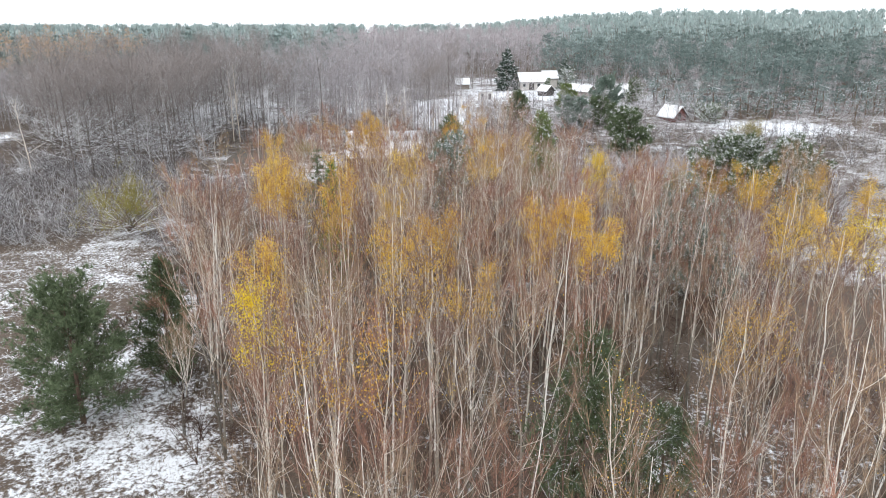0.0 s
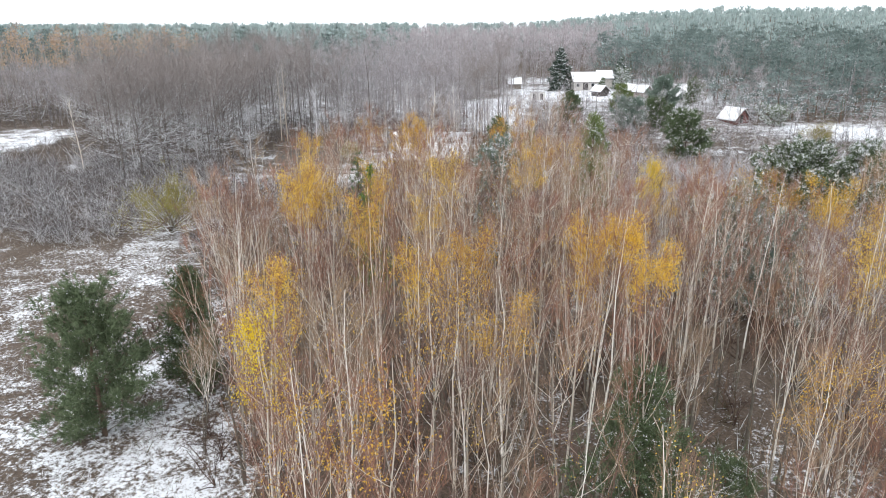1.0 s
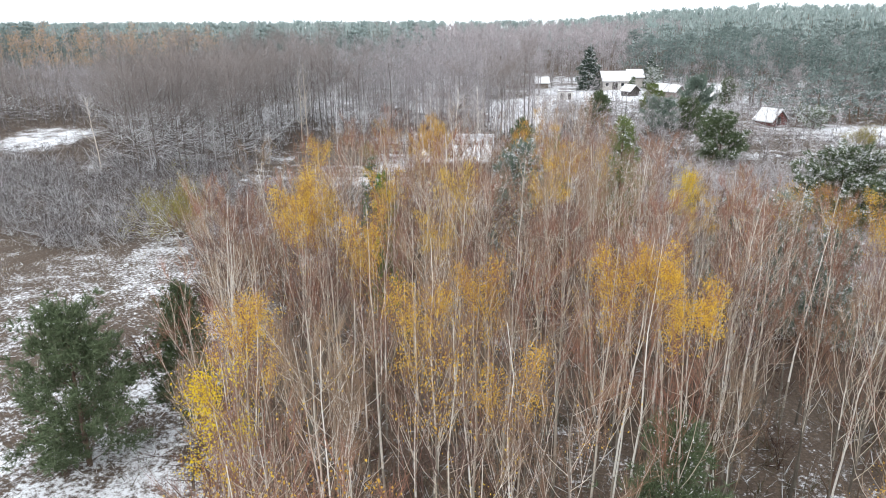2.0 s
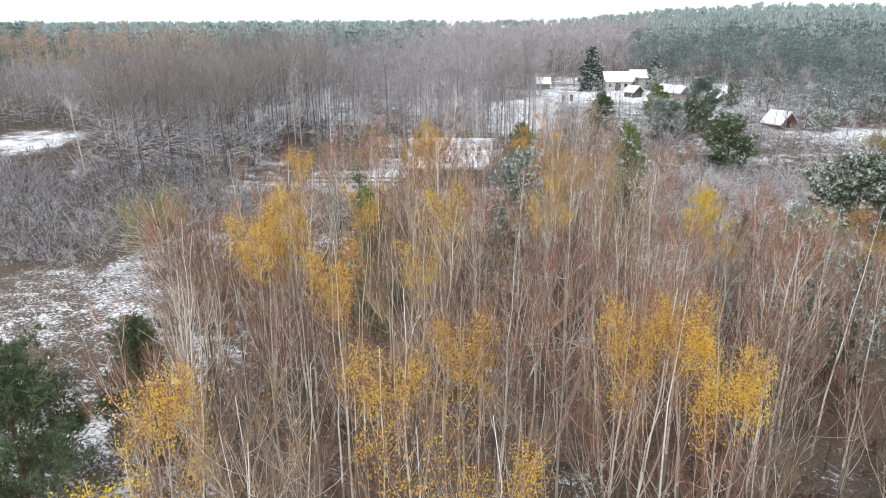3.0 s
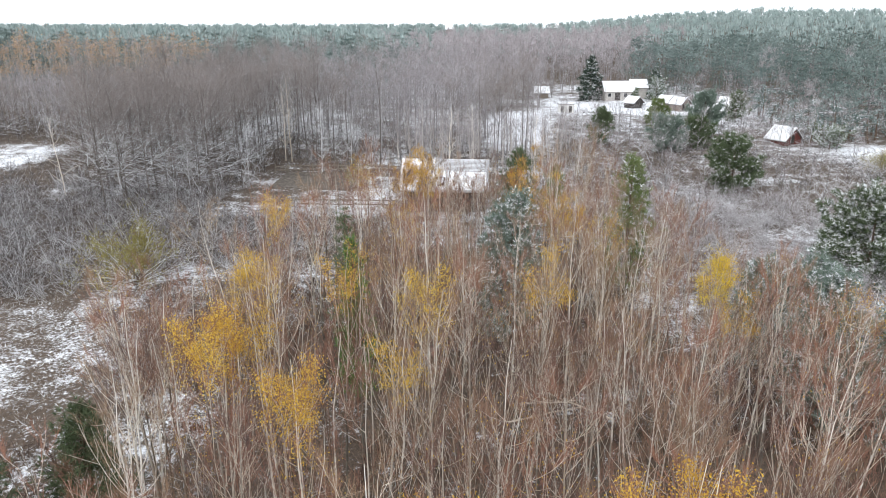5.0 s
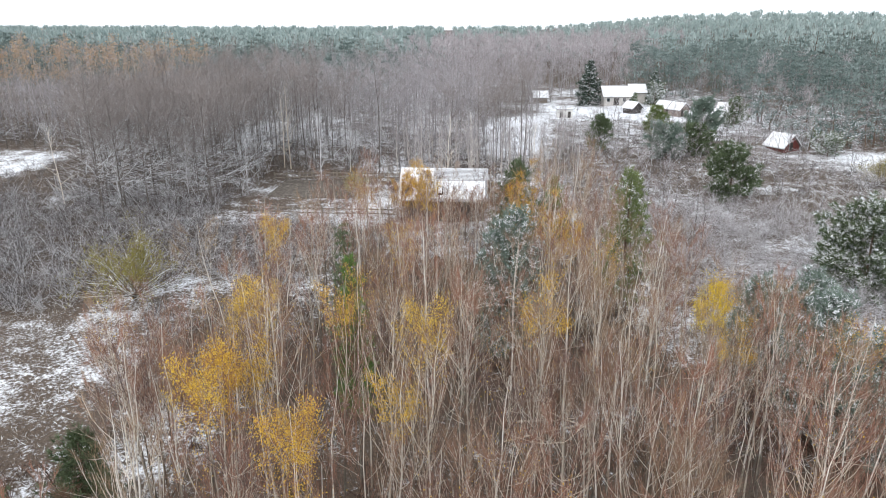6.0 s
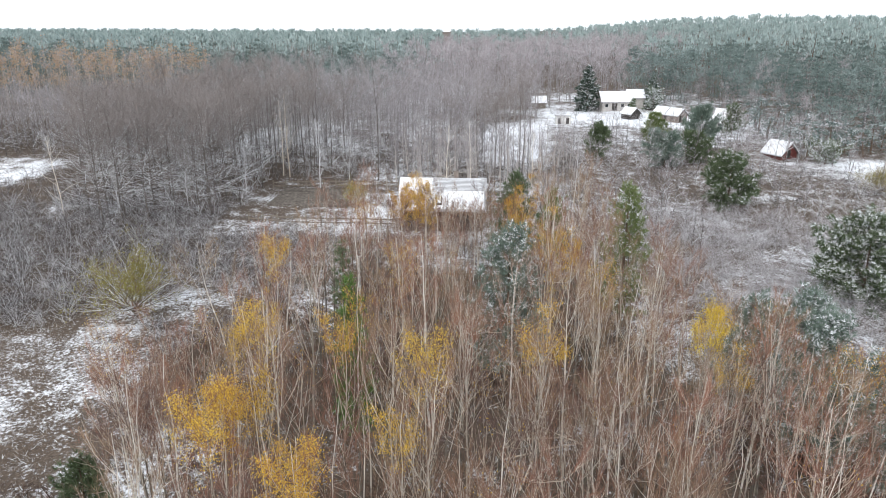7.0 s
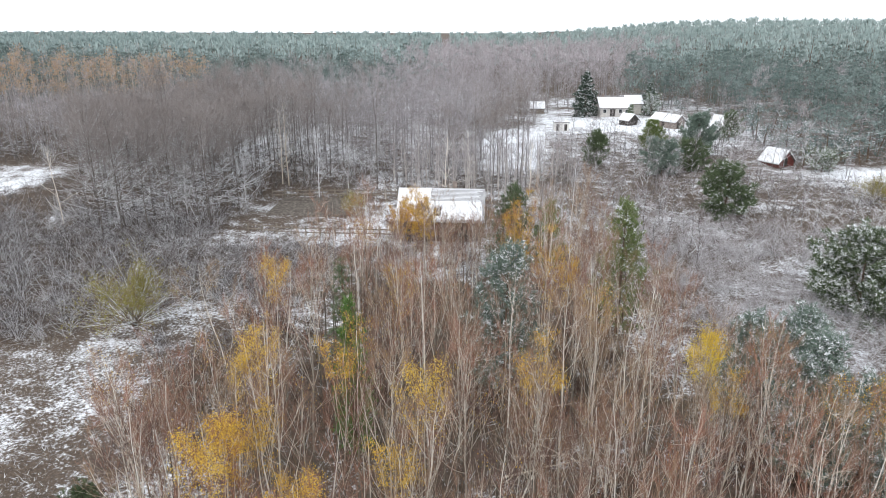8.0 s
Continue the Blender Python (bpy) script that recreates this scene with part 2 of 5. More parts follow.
def mesh_of(name, v, t, m, mats, smooth=True):
    me = bpy.data.meshes.new(name)
    me.vertices.add(len(v))
    me.vertices.foreach_set("co", np.ascontiguousarray(v, np.float32).ravel())
    me.loops.add(len(t) * 3)
    me.loops.foreach_set("vertex_index", np.ascontiguousarray(t, np.int32).ravel())
    me.polygons.add(len(t))
    me.polygons.foreach_set("loop_start", np.arange(0, len(t) * 3, 3, dtype=np.int32))
    me.polygons.foreach_set("material_index", np.ascontiguousarray(m, np.int32))
    me.polygons.foreach_set("use_smooth", np.full(len(t), smooth))
    for mat in mats:
        me.materials.append(mat)
    me.update(calc_edges=True)
    return me


def scatter(name, kinds, places, mats, label, category):
    """One object of many plants: kinds are packed templates, places rows of (kind, x, y, scale, height scale, turn)."""
    vs, ts, ms, n = [], [], [], 0
    for k, x, y, s, h, a in places:
        v, t, m = kinds[int(k)]
        ca, sa = math.cos(a) * s, math.sin(a) * s
        w = np.empty_like(v)
        w[:, 0] = v[:, 0] * ca - v[:, 1] * sa + x
        w[:, 1] = v[:, 0] * sa + v[:, 1] * ca + y
        w[:, 2] = v[:, 2] * h + at(x, y) - 0.05
        vs.append(w)
        ts.append(t + n)
        ms.append(m)
        n += len(v)
    ob = new(name, mesh_of(name, np.concatenate(vs), np.concatenate(ts), np.concatenate(ms), mats))
    return tagged(ob, label, category, kind="stuff")


def spread(rng, box, gap, keep):
    """Places at least about gap apart, on a jittered grid, where keep(x, y) holds."""
    x0, y0, x1, y1 = box
    xs, ys = np.meshgrid(np.arange(x0, x1, gap), np.arange(y0, y1, gap))
    xs = xs + (np.arange(xs.shape[0]) % 2)[:, None] * gap / 2
    xs = xs.ravel() + rng.uniform(-0.42, 0.42, xs.size) * gap
    ys = ys.ravel() + rng.uniform(-0.42, 0.42, ys.size) * gap
    return [(x, y) for x, y in zip(xs, ys) if keep(x, y)]


def thing(name, x, y, label, category, group="", z=None, turn=0.0):
    ob = new(name)
    ob.matrix_basis = Matrix.Translation((x, y, at(x, y) - 0.05 if z is None else z)) @ Matrix.Rotation(turn, 4, "Z")
    return tagged(ob, label, category, group)


def part(name, geo, mats, parent, label="", smooth=True):
    ob = new(name, geo.mesh(name, mats if isinstance(mats, list) else [mats], smooth))
    ob.parent = parent
    return tagged(ob, label) if label else ob


def bent(rng, start, d, length, k, bend, wobble):
    """Points of branches (b, k, 3) that start along d and bend by the vector bend towards their ends."""
    b = len(start)
    s = np.linspace(0, 1, k)[None, :, None]
    p = start[:, None, :] + d[:, None, :] * length[:, None, None] * s + np.asarray(bend)[None, None, :] * length[:, None, None] * s ** 2
    return p + np.cumsum(rng.normal(0, 1, (b, k, 3)), 1) * wobble * s * length[:, None, None]


def along(p, f):
    """Points on branches p (b, k, 3) at shares f (b,)."""
    k = p.shape[1] - 1
    g = np.clip(f, 0, 0.999) * k
    i = g.astype(int)
    w = (g - i)[:, None]
    r = np.arange(len(p))
    return p[r, i] * (1 - w) + p[r, i + 1] * w


# ---- bare and golden birches ----


def birch_parts(seed, height, stems, leaves, spread_out=1.0, pale_share=0.5, thick=1.0, leaf=1.0, leaf_low=0.82):
    """Trunk, pale limbs, twigs and leaves of one birch, as four Geos (leaves may be None)."""
    rng = np.random.default_rng(seed)
    trunk, limbs, twigs, foliage = Geo(), Geo(), Geo(), Geo()
    crown = []
    for s in range(stems):
        k = 10
        zz = np.linspace(0, 1, k)
        h = height * (1 if s == 0 else rng.uniform(0.8, 0.97))
        lean = rng.normal(0, 0.024, 2) + (0 if stems == 1 else 1) * rng.normal(0, 0.045, 2)
        path = np.zeros((1, k, 3))
        wob = np.cumsum(rng.normal(0, 0.11, (k, 2)), 0) * zz[:, None]
        path[0, :, :2] = lean * h * zz[:, None] ** 1.3 + wob + (rng.normal(0, 0.12, 2) if s else 0)
        path[0, :, 2] = h * zz
        r0 = height * 0.0043 * thick * (1 if s == 0 else 0.8)
        rad = r0 * (1 - zz) ** 1.1 + 0.006
        cut = int(rng.integers(2, 6))
        trunk.tubes(path[:, cut:], rad[None, cut:], 6, 0)
        trunk.tubes(path[:, cut - 1:cut + 1], rad[None, cut - 1:cut + 1], 6, 2)
        trunk.tubes(path[:, :cut], rad[None, :cut] * np.linspace(1.12, 1.0, cut), 6, 1)
        # limbs leave the trunk outwards and bend up to the outline of a narrow oval crown
        nb = 17 if stems == 1 else 11
        f = np.sort(rng.uniform(0.38, 0.94, nb))
        start = along(np.repeat(path, nb, 0), f)
        az = np.arange(nb) * 2.4 + rng.normal(0, 0.5, nb)
        tip = f + (1 - f) * rng.uniform(0.40, 0.82, nb)
        reach = spread_out * h * 0.130 * np.sqrt(np.sin(np.pi * np.clip((tip - 0.28) / 0.76, 0.05, 0.97))) * rng.uniform(0.5, 1.15, nb)
        out = np.stack([np.cos(az), np.sin(az), np.zeros(nb)], 1)
        rise = (tip - f) * h
        end = start + out * reach[:, None] + np.array([[0, 0, 1.0]]) * rise[:, None]
        knee = start + out * (reach * rng.uniform(0.6, 0.95, nb))[:, None] + np.array([[0, 0, 1.0]]) * (rise * 0.36)[:, None]
        u = np.linspace(0, 1, 6)[None, :, None]
        p = start[:, None] * (1 - u) ** 2 + knee[:, None] * 2 * u * (1 - u) + end[:, None] * u ** 2
        ln = np.hypot(reach, rise)
        p = p + np.cumsum(rng.normal(0, 0.024, (nb, 6, 3)), 1) * u * ln[:, None, None] * 0.6
        rr = thick * (0.0045 + 0.0125 * (1 - f))[:, None] * np.linspace(1, 0.25, 6)[None]
        light = rng.uniform(size=nb) < 0.25 + pale_share * 0.75
        limbs.tubes(p[light], rr[light], 3, 0)
        twigs.tubes(p[~light], rr[~light] * 0.8, 3, 0)
        reps = 6
        p2s = np.repeat(p, reps, 0)
        f2 = rng.uniform(0.30, 0.97, len(p2s))
        st2 = along(p2s, f2)
        d2 = along(p2s, np.minimum(f2 + 0.2, 0.999)) - st2
        d2 /= np.linalg.norm(d2, axis=1, keepdims=True) + 1e-6
        d2 = d2 + rng.normal(0, 0.36, d2.shape)
        d2 /= np.linalg.norm(d2, axis=1, keepdims=True)
        l2 = np.repeat(ln, reps) * (1.05 - f2) * rng.uniform(0.3, 0.62, len(f2)) + 0.35
        q = bent(rng, st2, d2, l2, 3, (0, 0, 0.22), 0.06)
        pale = rng.uniform(size=len(q)) < 0.08 + pale_share * 0.34
        limbs.tubes(q[pale], np.full((int(pale.sum()), 1), 0.0062 * thick) * np.linspace(1, 0.4, 3)[None], 3, 0)
        dark = q[~pale]
        twigs.slivers(dark[:, 0], dark[:, 2] - dark[:, 0], np.full(len(dark), 0.012), 0, rng)
        crown.append(np.concatenate([q.reshape(-1, 3), along(q, rng.uniform(0.3, 1, len(q))), along(p, np.full(len(p), 0.99))]))
        # hair-fine twigs, rising
        c = along(np.repeat(q, 16, 0), rng.uniform(0.05, 1, len(q) * 16))
        ax = np.repeat(q[:, -1] - q[:, 0], 16, 0)
        ax /= np.linalg.norm(ax, axis=1, keepdims=True)
        dd = ax * 0.8 + rng.normal(0, 0.40, c.shape) + np.array([[0, 0, 0.42]])
        dd /= np.linalg.norm(dd, axis=1, keepdims=True)
        twigs.slivers(c, dd * rng.uniform(0.22, 0.6, (len(c), 1)), rng.uniform(0.005, 0.0095, len(c)), 0, rng)
    c = np.concatenate(crown)
    if leaves:
        low = height * (leaf_low + rng.uniform(-0.02, 0.02))
        off = np.hypot(c[:, 0] - np.median(c[c[:, 2] > low, 0]), c[:, 1] - np.median(c[c[:, 2] > low, 1]))
        base = c[(c[:, 2] > low + rng.normal(0, 0.3, len(c))) & (off < (0.78 + 0.14 * stems) * (1 if leaf_low > 0.7 else 2)) & (rng.uniform(size=len(c)) < 0.55)]
        pick = base[rng.integers(0, len(base), leaves)] + rng.normal(0, 0.12, (leaves, 3))
        foliage.flakes(pick, rng.uniform(0.028, 0.048, leaves) * leaf, 0, rng)
    return trunk, limbs, twigs, (foliage if leaves else None)


def birch(name, seed, height, stems, leaves, label, lemon=False, spread_out=1.0, pale_share=0.5, thick=1.0, leaf=1.0, leaf_low=0.82):
    trunk, limbs, twigs, foliage = birch_parts(seed, height, stems, leaves, spread_out, pale_share, thick, leaf, leaf_low)
    ob = thing(name, 0, 0, label, "birch tree", "birches of the stand", z=0)
    part("trunk", trunk, [BARK, BASEBARK, MIDBARK], ob)
    v, t, _ = twigs.packed()
    limbs.add(v, t, 1)
    tagged(part("crown", limbs, [LIMB, TWIG], ob, "fine pale branches with reddish twigs"), kind="stuff")
    if foliage:
        tagged(part("foliage", foliage, LEMON if lemon else GOLD, ob, "lemon-yellow autumn leaves" if lemon else "golden autumn leaves"), kind="stuff")
    return ob


LB = "slender bare birch with pale trunk and reddish twigs"
LG = "slender birch with golden autumn leaves in its crown"
BARE = [birch("birch_tree", 11 + i, h, s, n, LB if n < 60 else "nearly bare birch with a few remaining golden leaves", spread_out=w, pale_share=(0.8, 0.45, 0.6, 0.2, 0.5, 0.9, 0.3, 0.7, 0.35, 0.45, 0.6)[i])
        for i, (h, s, n, w) in enumerate([(12.6, 1, 0, 1.0), (12.2, 2, 0, 0.9), (11.6, 1, 50, 1.15), (12.6, 1, 0, 0.85), (11.2, 1, 130, 1.0), (12.2, 2, 90, 0.9),
                                          (10.0, 1, 0, 1.2), (12.0, 1, 50, 0.85), (9.2, 2, 0, 1.0), (12.7, 1, 0, 1.05), (10.8, 1, 150, 0.9)])]
GOLDEN = [birch("birch_tree", 41 + i, h, s, n, LG, spread_out=w)
          for i, (h, s, n, w) in enumerate([(12.3, 1, 3000, 0.66), (12.3, 2, 4600, 0.62), (12.0, 1, 2000, 0.70), (12.3, 1, 800, 0.8)])]
GOLDEN += [birch("birch_tree", 51, 12.0, 3, 8500, "golden birch with a full dome of leaves", spread_out=1.0, leaf=1.5, leaf_low=0.66), birch("birch_tree", 52, 12.2, 2, 4500, "orange-golden birch with a pointed crown of leaves", spread_out=0.8, leaf=1.3, leaf_low=0.55)]
YELLOW = [birch("birch_tree", 61, 11.8, 1, 2600, "slender birch with bright lemon-yellow leaves", True, 0.6, leaf_low=0.84)]
FANS = [birch("birch_tree", 71 + i, h, s, n, "bare birch with pale trunk and wide fan of limbs", spread_out=w, pale_share=1.0, thick=1.25)
        for i, (h, s, n, w) in enumerate([(12.0, 1, 0, 1.0), (11.4, 2, 0, 1.0), (12.6, 1, 40, 0.85)])]

FAN_AT = [(-13.2, 35.5, 1), (-12.0, 32.6, 0), (-14.0, 38.6, 1), (0.6, 30.4, 2), (7.5, 45.2, 1), (6.6, 43.8, 0), (3.6, 43.0, 0), (-3.0, 44.0, 2), (10.8, 38.3, 1), (1.9, 35.2, 2), (12.0, 35.6, 0),
          (-5.5, 27.0, 0), (5.4, 33.6, 1), (9.9, 31.0, 0), (-9.6, 26.4, 1), (11.6, 22.4, 1), (-1.7, 32.4, 2), (-6.4, 55.0, 0), (5.0, 55.5, 0),
          (8.6, 36.6, 1), (7.0, 33.0, 0), (4.4, 37.8, 1), (-0.6, 37.6, 0), (-3.6, 35.6, 2), (-7.4, 34.6, 0), (-10.2, 29.4, 1), (2.6, 28.4, 0), (8.0, 28.0, 2), (5.8, 50.8, 1), (8.4, 48.4, 0), (-2.0, 50.0, 1), (-4.6, 58.6, 0), (3.0, 60.2, 1), (-9.4, 44.6, 2), (1.0, 46.6, 0)]
GOLD_AT = [(-1.8, 21.8, 0, 1.01), (0.0, 22.5, 0, 1.0), (3.35, 24.2, 0, 1.02), (4.55, 23.6, 0, 1.02), (5.6, 22.2, 1, 1.05), (-7.7, 30.6, 1, 1.05), (-6.3, 31.4, 0, 0.98), (-2.5, 31.2, 2, 0.98),
           (-1.6, 33.0, 0, 1.05), (-8.3, 36.2, 0, 1.0), (-5.8, 37.1, 2, 1.02), (-5.0, 30.0, 0, 0.86), (-9.1, 70.5, 4, 0.80), (-7.7, 69.0, 4, 0.90), (-6.8, 68.8, 4, 0.83), (1.6, 65.2, 5, 0.96), (0.9, 63.6, 5, 0.82), (3.3, 54.4, 5, 0.98), (-12.3, 66.0, 3, 0.86),
           (-12.0, 47.0, 0, 0.96), (-5.9, 19.9, 0, 1.01), (-6.6, 28.6, 0, 1.07), (-3.6, 26.8, 0, 1.03), (2.3, 36.5, 2, 1.09), (1.2, 19.1, 2, 1.0), (-0.3, 17.1, 3, 1.05), (9.4, 41.6, 1, 0.95),
           (-1.2, 12.4, 3, 1.05), (-2.4, 13.4, 3, 1.0), (7.9, 16.9, 3, 0.9), (-10.0, 40.0, 2, 0.95), (-6.0, 41.0, 3, 0.95), (15.4, 32.4, 2, 1.0), (18.2, 33.8, 0, 0.98), (9.8, 38.8, 2, 0.90), (14.4, 36.2, 2, 1.0), (15.3, 34.2, 2, 1.02), (16.8, 34.8, 2, 1.0), (12.6, 36.4, 3, 0.98), (12.6, 24.6, 0, 1.0), (14.9, 24.4, 1, 1.0),
           (14.2, 27.6, 3, 1.0), (18.9, 28.6, 0, 1.0), (17.0, 31.0, 2, 1.0), (9.5, 17.7, 3, 0.9), (2.5, 52.0, 3, 0.95), (-9.6, 58.0, 3, 0.9), (5.4, 44.0, 3, 1.0), (-4.4, 46.0, 3, 1.0)]
YELLOW_AT = [(-4.9, 17.1, 1.03), (9.1, 40.4, 1.0), (16.6, 25.6, 1.0)]


def edge(y, pts):
    return float(np.interp(y, [p[0] for p in pts], [p[1] for p in pts]))


LEFT_EDGE = [(6, -3.0), (18, -5.5), (25, -7.6), (30, -11.0), (37, -15.0), (47, -14.6), (62, -14.0), (74, -12.0)]
RIGHT_EDGE = [(6, 13.0), (25, 22.0), (33, 18.0), (37, 15.6), (39, 13.8), (42, 13.2), (45, 12.6), (50, 11.8), (60, 10.5), (74, 8.0)]


def glade(x, y):
    """The snowy lane through the birches and a small open patch."""
    return (27 < y < 48 and abs(x - np.interp(y, [27, 30, 38, 43, 48], [16.0, 15.0, 14.0, 12.6, 9.6])) < 1.5) or (x - 5.7) ** 2 + (y - 48) ** 2 < 5.0


def in_stand(x, y):
    return 7 < y < 73 and edge(y, LEFT_EDGE) < x < edge(y, RIGHT_EDGE)


# each gap in the stand: place, half width, reach towards the near end
CONIFERS_IN = [(5.6, 22.6, 1.6, 6.5), (8.2, 21.6, 1.6, 6.5), (0.6, 54.6, 2.3, 7), (9.2, 64.7, 2.2, 9), (-7.6, 46.6, 1.2, 7), (-10.0, 54.0, 1.2, 8), (0.8, 75.0, 2.2, 7), (-7.8, 69.0, 2.0, 9), (1.3, 64.4, 1.5, 7), (-4.6, 76.0, 2.0, 14)]
EDGE_AT = [(17.6, 34.8, 3, 1.0), (18.4, 32.4, 1, 1.0), (12.8, 42.4, 1, 0.96), (11.4, 41.0, 5, 0.98), (10.4, 42.0, 0, 0.97), (12.4, 39.0, 2, 1.0), (13.4, 35.6, 5, 1.0), (-6.0, 65.0, 0, 0.74), (-5.2, 67.4, 9, 0.70), (-4.4, 69.8, 3, 0.66), (-4.0, 66.0, 5, 0.74), (-3.1, 68.3, 0, 0.70), (-2.3, 70.6, 7, 0.66), (-2.0, 66.6, 1, 0.74), (-1.0, 69.2, 9, 0.70), (-0.3, 66.9, 5, 0.76), (0.6, 70.4, 3, 0.70), (-6.3, 69.4, 5, 0.66), (-5.6, 71.6, 1, 0.64), (-3.4, 72.0, 2, 0.66), (-1.5, 72.4, 0, 0.66), (-3.8, 63.4, 7, 0.78), (-2.2, 64.2, 3, 0.78), (-8.8, 65.6, 2, 0.84), (-10.8, 67.0, 5, 0.80), (-12.4, 34.2, 5, 1.0), (-11.4, 31.6, 1, 1.0), (-10.9, 33.4, 8, 1.25)]
rng = np.random.default_rng(5)
taken = [(r[0], r[1]) for r in GOLD_AT + FAN_AT + YELLOW_AT + EDGE_AT]
for x, y, k in FAN_AT:
    copy_thing(FANS[k], pose(x, y, at(x, y) - 0.05, 0, 0, rng.uniform(0, 360)) @ Matrix.Scale(rng.uniform(0.97, 1.04), 4))
for x, y, k, s in GOLD_AT:
    copy_thing(GOLDEN[k], pose(x, y, at(x, y) - 0.05, 0, 0, rng.uniform(0, 360)) @ Matrix.Scale(s, 4))
for x, y, k, s in EDGE_AT:
    copy_thing(BARE[k], pose(x, y, at(x, y) - 0.05, 0, 0, rng.uniform(0, 360)) @ Matrix.Scale(s, 4))
for x, y, s in YELLOW_AT:
    copy_thing(YELLOW[0], pose(x, y, at(x, y) - 0.05, 0, 0, rng.uniform(0, 360)) @ Matrix.Scale(s, 4))
bare_at = []
for x, y in spread(rng, (-16, 7, 23, 73), 2.5, lambda x, y: in_stand(x, y) and not glade(x, y)):
    if all((x - a) ** 2 + (y - b) ** 2 > 1.1 for a, b in taken) and not any(abs(x - a * (0.55 + 0.45 * y / b)) < w and b - g < y < b + 1.6 for a, b, w, g in CONIFERS_IN):
        bare_at.append((x, y))
for x, y in bare_at:
    k = int(rng.integers(0, len(BARE)))
    copy_thing(BARE[k], pose(x, y, at(x, y) - 0.05, rng.normal(0, 1.5), rng.normal(0, 1.5), rng.uniform(0, 360)) @ Matrix.Scale(rng.uniform(0.82, 1.05), 4))
for ob in BARE + GOLDEN + YELLOW + FANS:
    for o in (*ob.children_recursive, ob):
        bpy.data.objects.remove(o)

# ---- conifers ----


def conifer_parts(seed, height, width, tufts, needle=0.22, droop=0.0, snow_pads=0, blunt=0.6, bare_to=0.06, per=11, lift=18, flake=1.0):
    """Trunk, branches, needles and snow of a young pine or spruce."""
    rng = np.random.default_rng(seed)
    trunk, limbs, needles, pads = Geo(), Geo(), Geo(), Geo()
    zz = np.linspace(0, 1, 6)
    path = np.zeros((1, 6, 3))
    path[0, :, 2] = height * zz * 0.97
    path[0, :, :2] = np.cumsum(rng.normal(0, 0.03, (6, 2)), 0) * zz[:, None]
    trunk.tubes(path, (height * 0.014 * (1 - zz) + 0.02)[None], 6, 0)
    whorls = int(height / 0.42)
    f = np.repeat(np.linspace(bare_to, 0.97, whorls), 6) + rng.normal(0, 0.012, whorls * 6)
    f = np.clip(f, bare_to, 0.98)
    nb = len(f)
    start = along(np.repeat(path, nb, 0), f)
    az = rng.uniform(0, 2 * np.pi, nb)
    el = np.radians(rng.normal(lift, 10, nb) + 30 * f - droop)
    d = np.stack([np.cos(az) * np.cos(el), np.sin(az) * np.cos(el), np.sin(el)], 1)
    ln = width / 2 * ((1 - f) ** blunt) * rng.uniform(0.65, 1.2, nb) * np.clip(0.55 + 2.2 * f, 0, 1) + 0.18
    p = bent(rng, start, d, ln, 5, (0, 0, 0.22 if not droop else -0.12), 0.05)
    limbs.tubes(p, (0.006 + 0.012 * (1 - f))[:, None] * np.linspace(1, 0.4, 5)[None], 3, 0)
    share = ln / ln.sum()
    pick = rng.choice(nb, tufts, p=share)
    g = rng.uniform(0.15, 1.0, tufts) ** 0.6
    c = along(p[pick], g)
    c = c + rng.normal(0, 0.17, c.shape) * np.minimum(1, ln[pick] / 0.8)[:, None]
    ax = p[pick, -1] - p[pick, 0]
    ax /= np.linalg.norm(ax, axis=1, keepdims=True)
    cc, aa = np.repeat(c, per, 0), np.repeat(ax, per, 0)
    dd = aa * 0.6 + rng.normal(0, 0.55, cc.shape) + np.array([[0, 0, 0.28 if not droop else -0.1]])
    dd /= np.linalg.norm(dd, axis=1, keepdims=True)
    needles.slivers(cc, dd * rng.uniform(0.8, 1.5, (len(cc), 1)) * needle, rng.uniform(0.018, 0.040, len(cc)) * needle / 0.22, 0, rng)
    if snow_pads:
        k = 5
        w = np.repeat(c[rng.choice(tufts, snow_pads)] + np.array([[0, 0, 0.05]]), k, 0) + rng.normal(0, 0.05, (snow_pads * k, 3))
        dw = np.repeat(ax[rng.choice(tufts, snow_pads)], k, 0) * 0.3 + rng.normal(0, 0.6, w.shape) * [1, 1, 0.45] + [0, 0, 0.2]
        dw /= np.linalg.norm(dw, axis=1, keepdims=True)
        pads.slivers(w, dw * rng.uniform(0.5, 1.1, (len(w), 1)) * needle * flake, rng.uniform(0.032, 0.08, len(w)) * needle / 0.22 * flake, 0, rng)
    return trunk, limbs, needles, (pads if snow_pads else None)


def conifer(name, seed, x, y, height, width, tufts, label, category="pine tree", mat=None, **kw):
    trunk, limbs, needles, pads = conifer_parts(seed, height, width, tufts, **kw)
    ob = thing(name, x, y, label, category)
    part("trunk", trunk, PINEBARK, ob)
    v, t, _ = needles.packed()
    limbs.add(v, t, 1)
    tagged(part("crown", limbs, [PINEBARK, mat or NEEDLE], ob), kind="stuff")
    if pads:
        tagged(part("snow", pads, SNOW, ob, "thin snow lying on the boughs"), kind="stuff")
    return ob


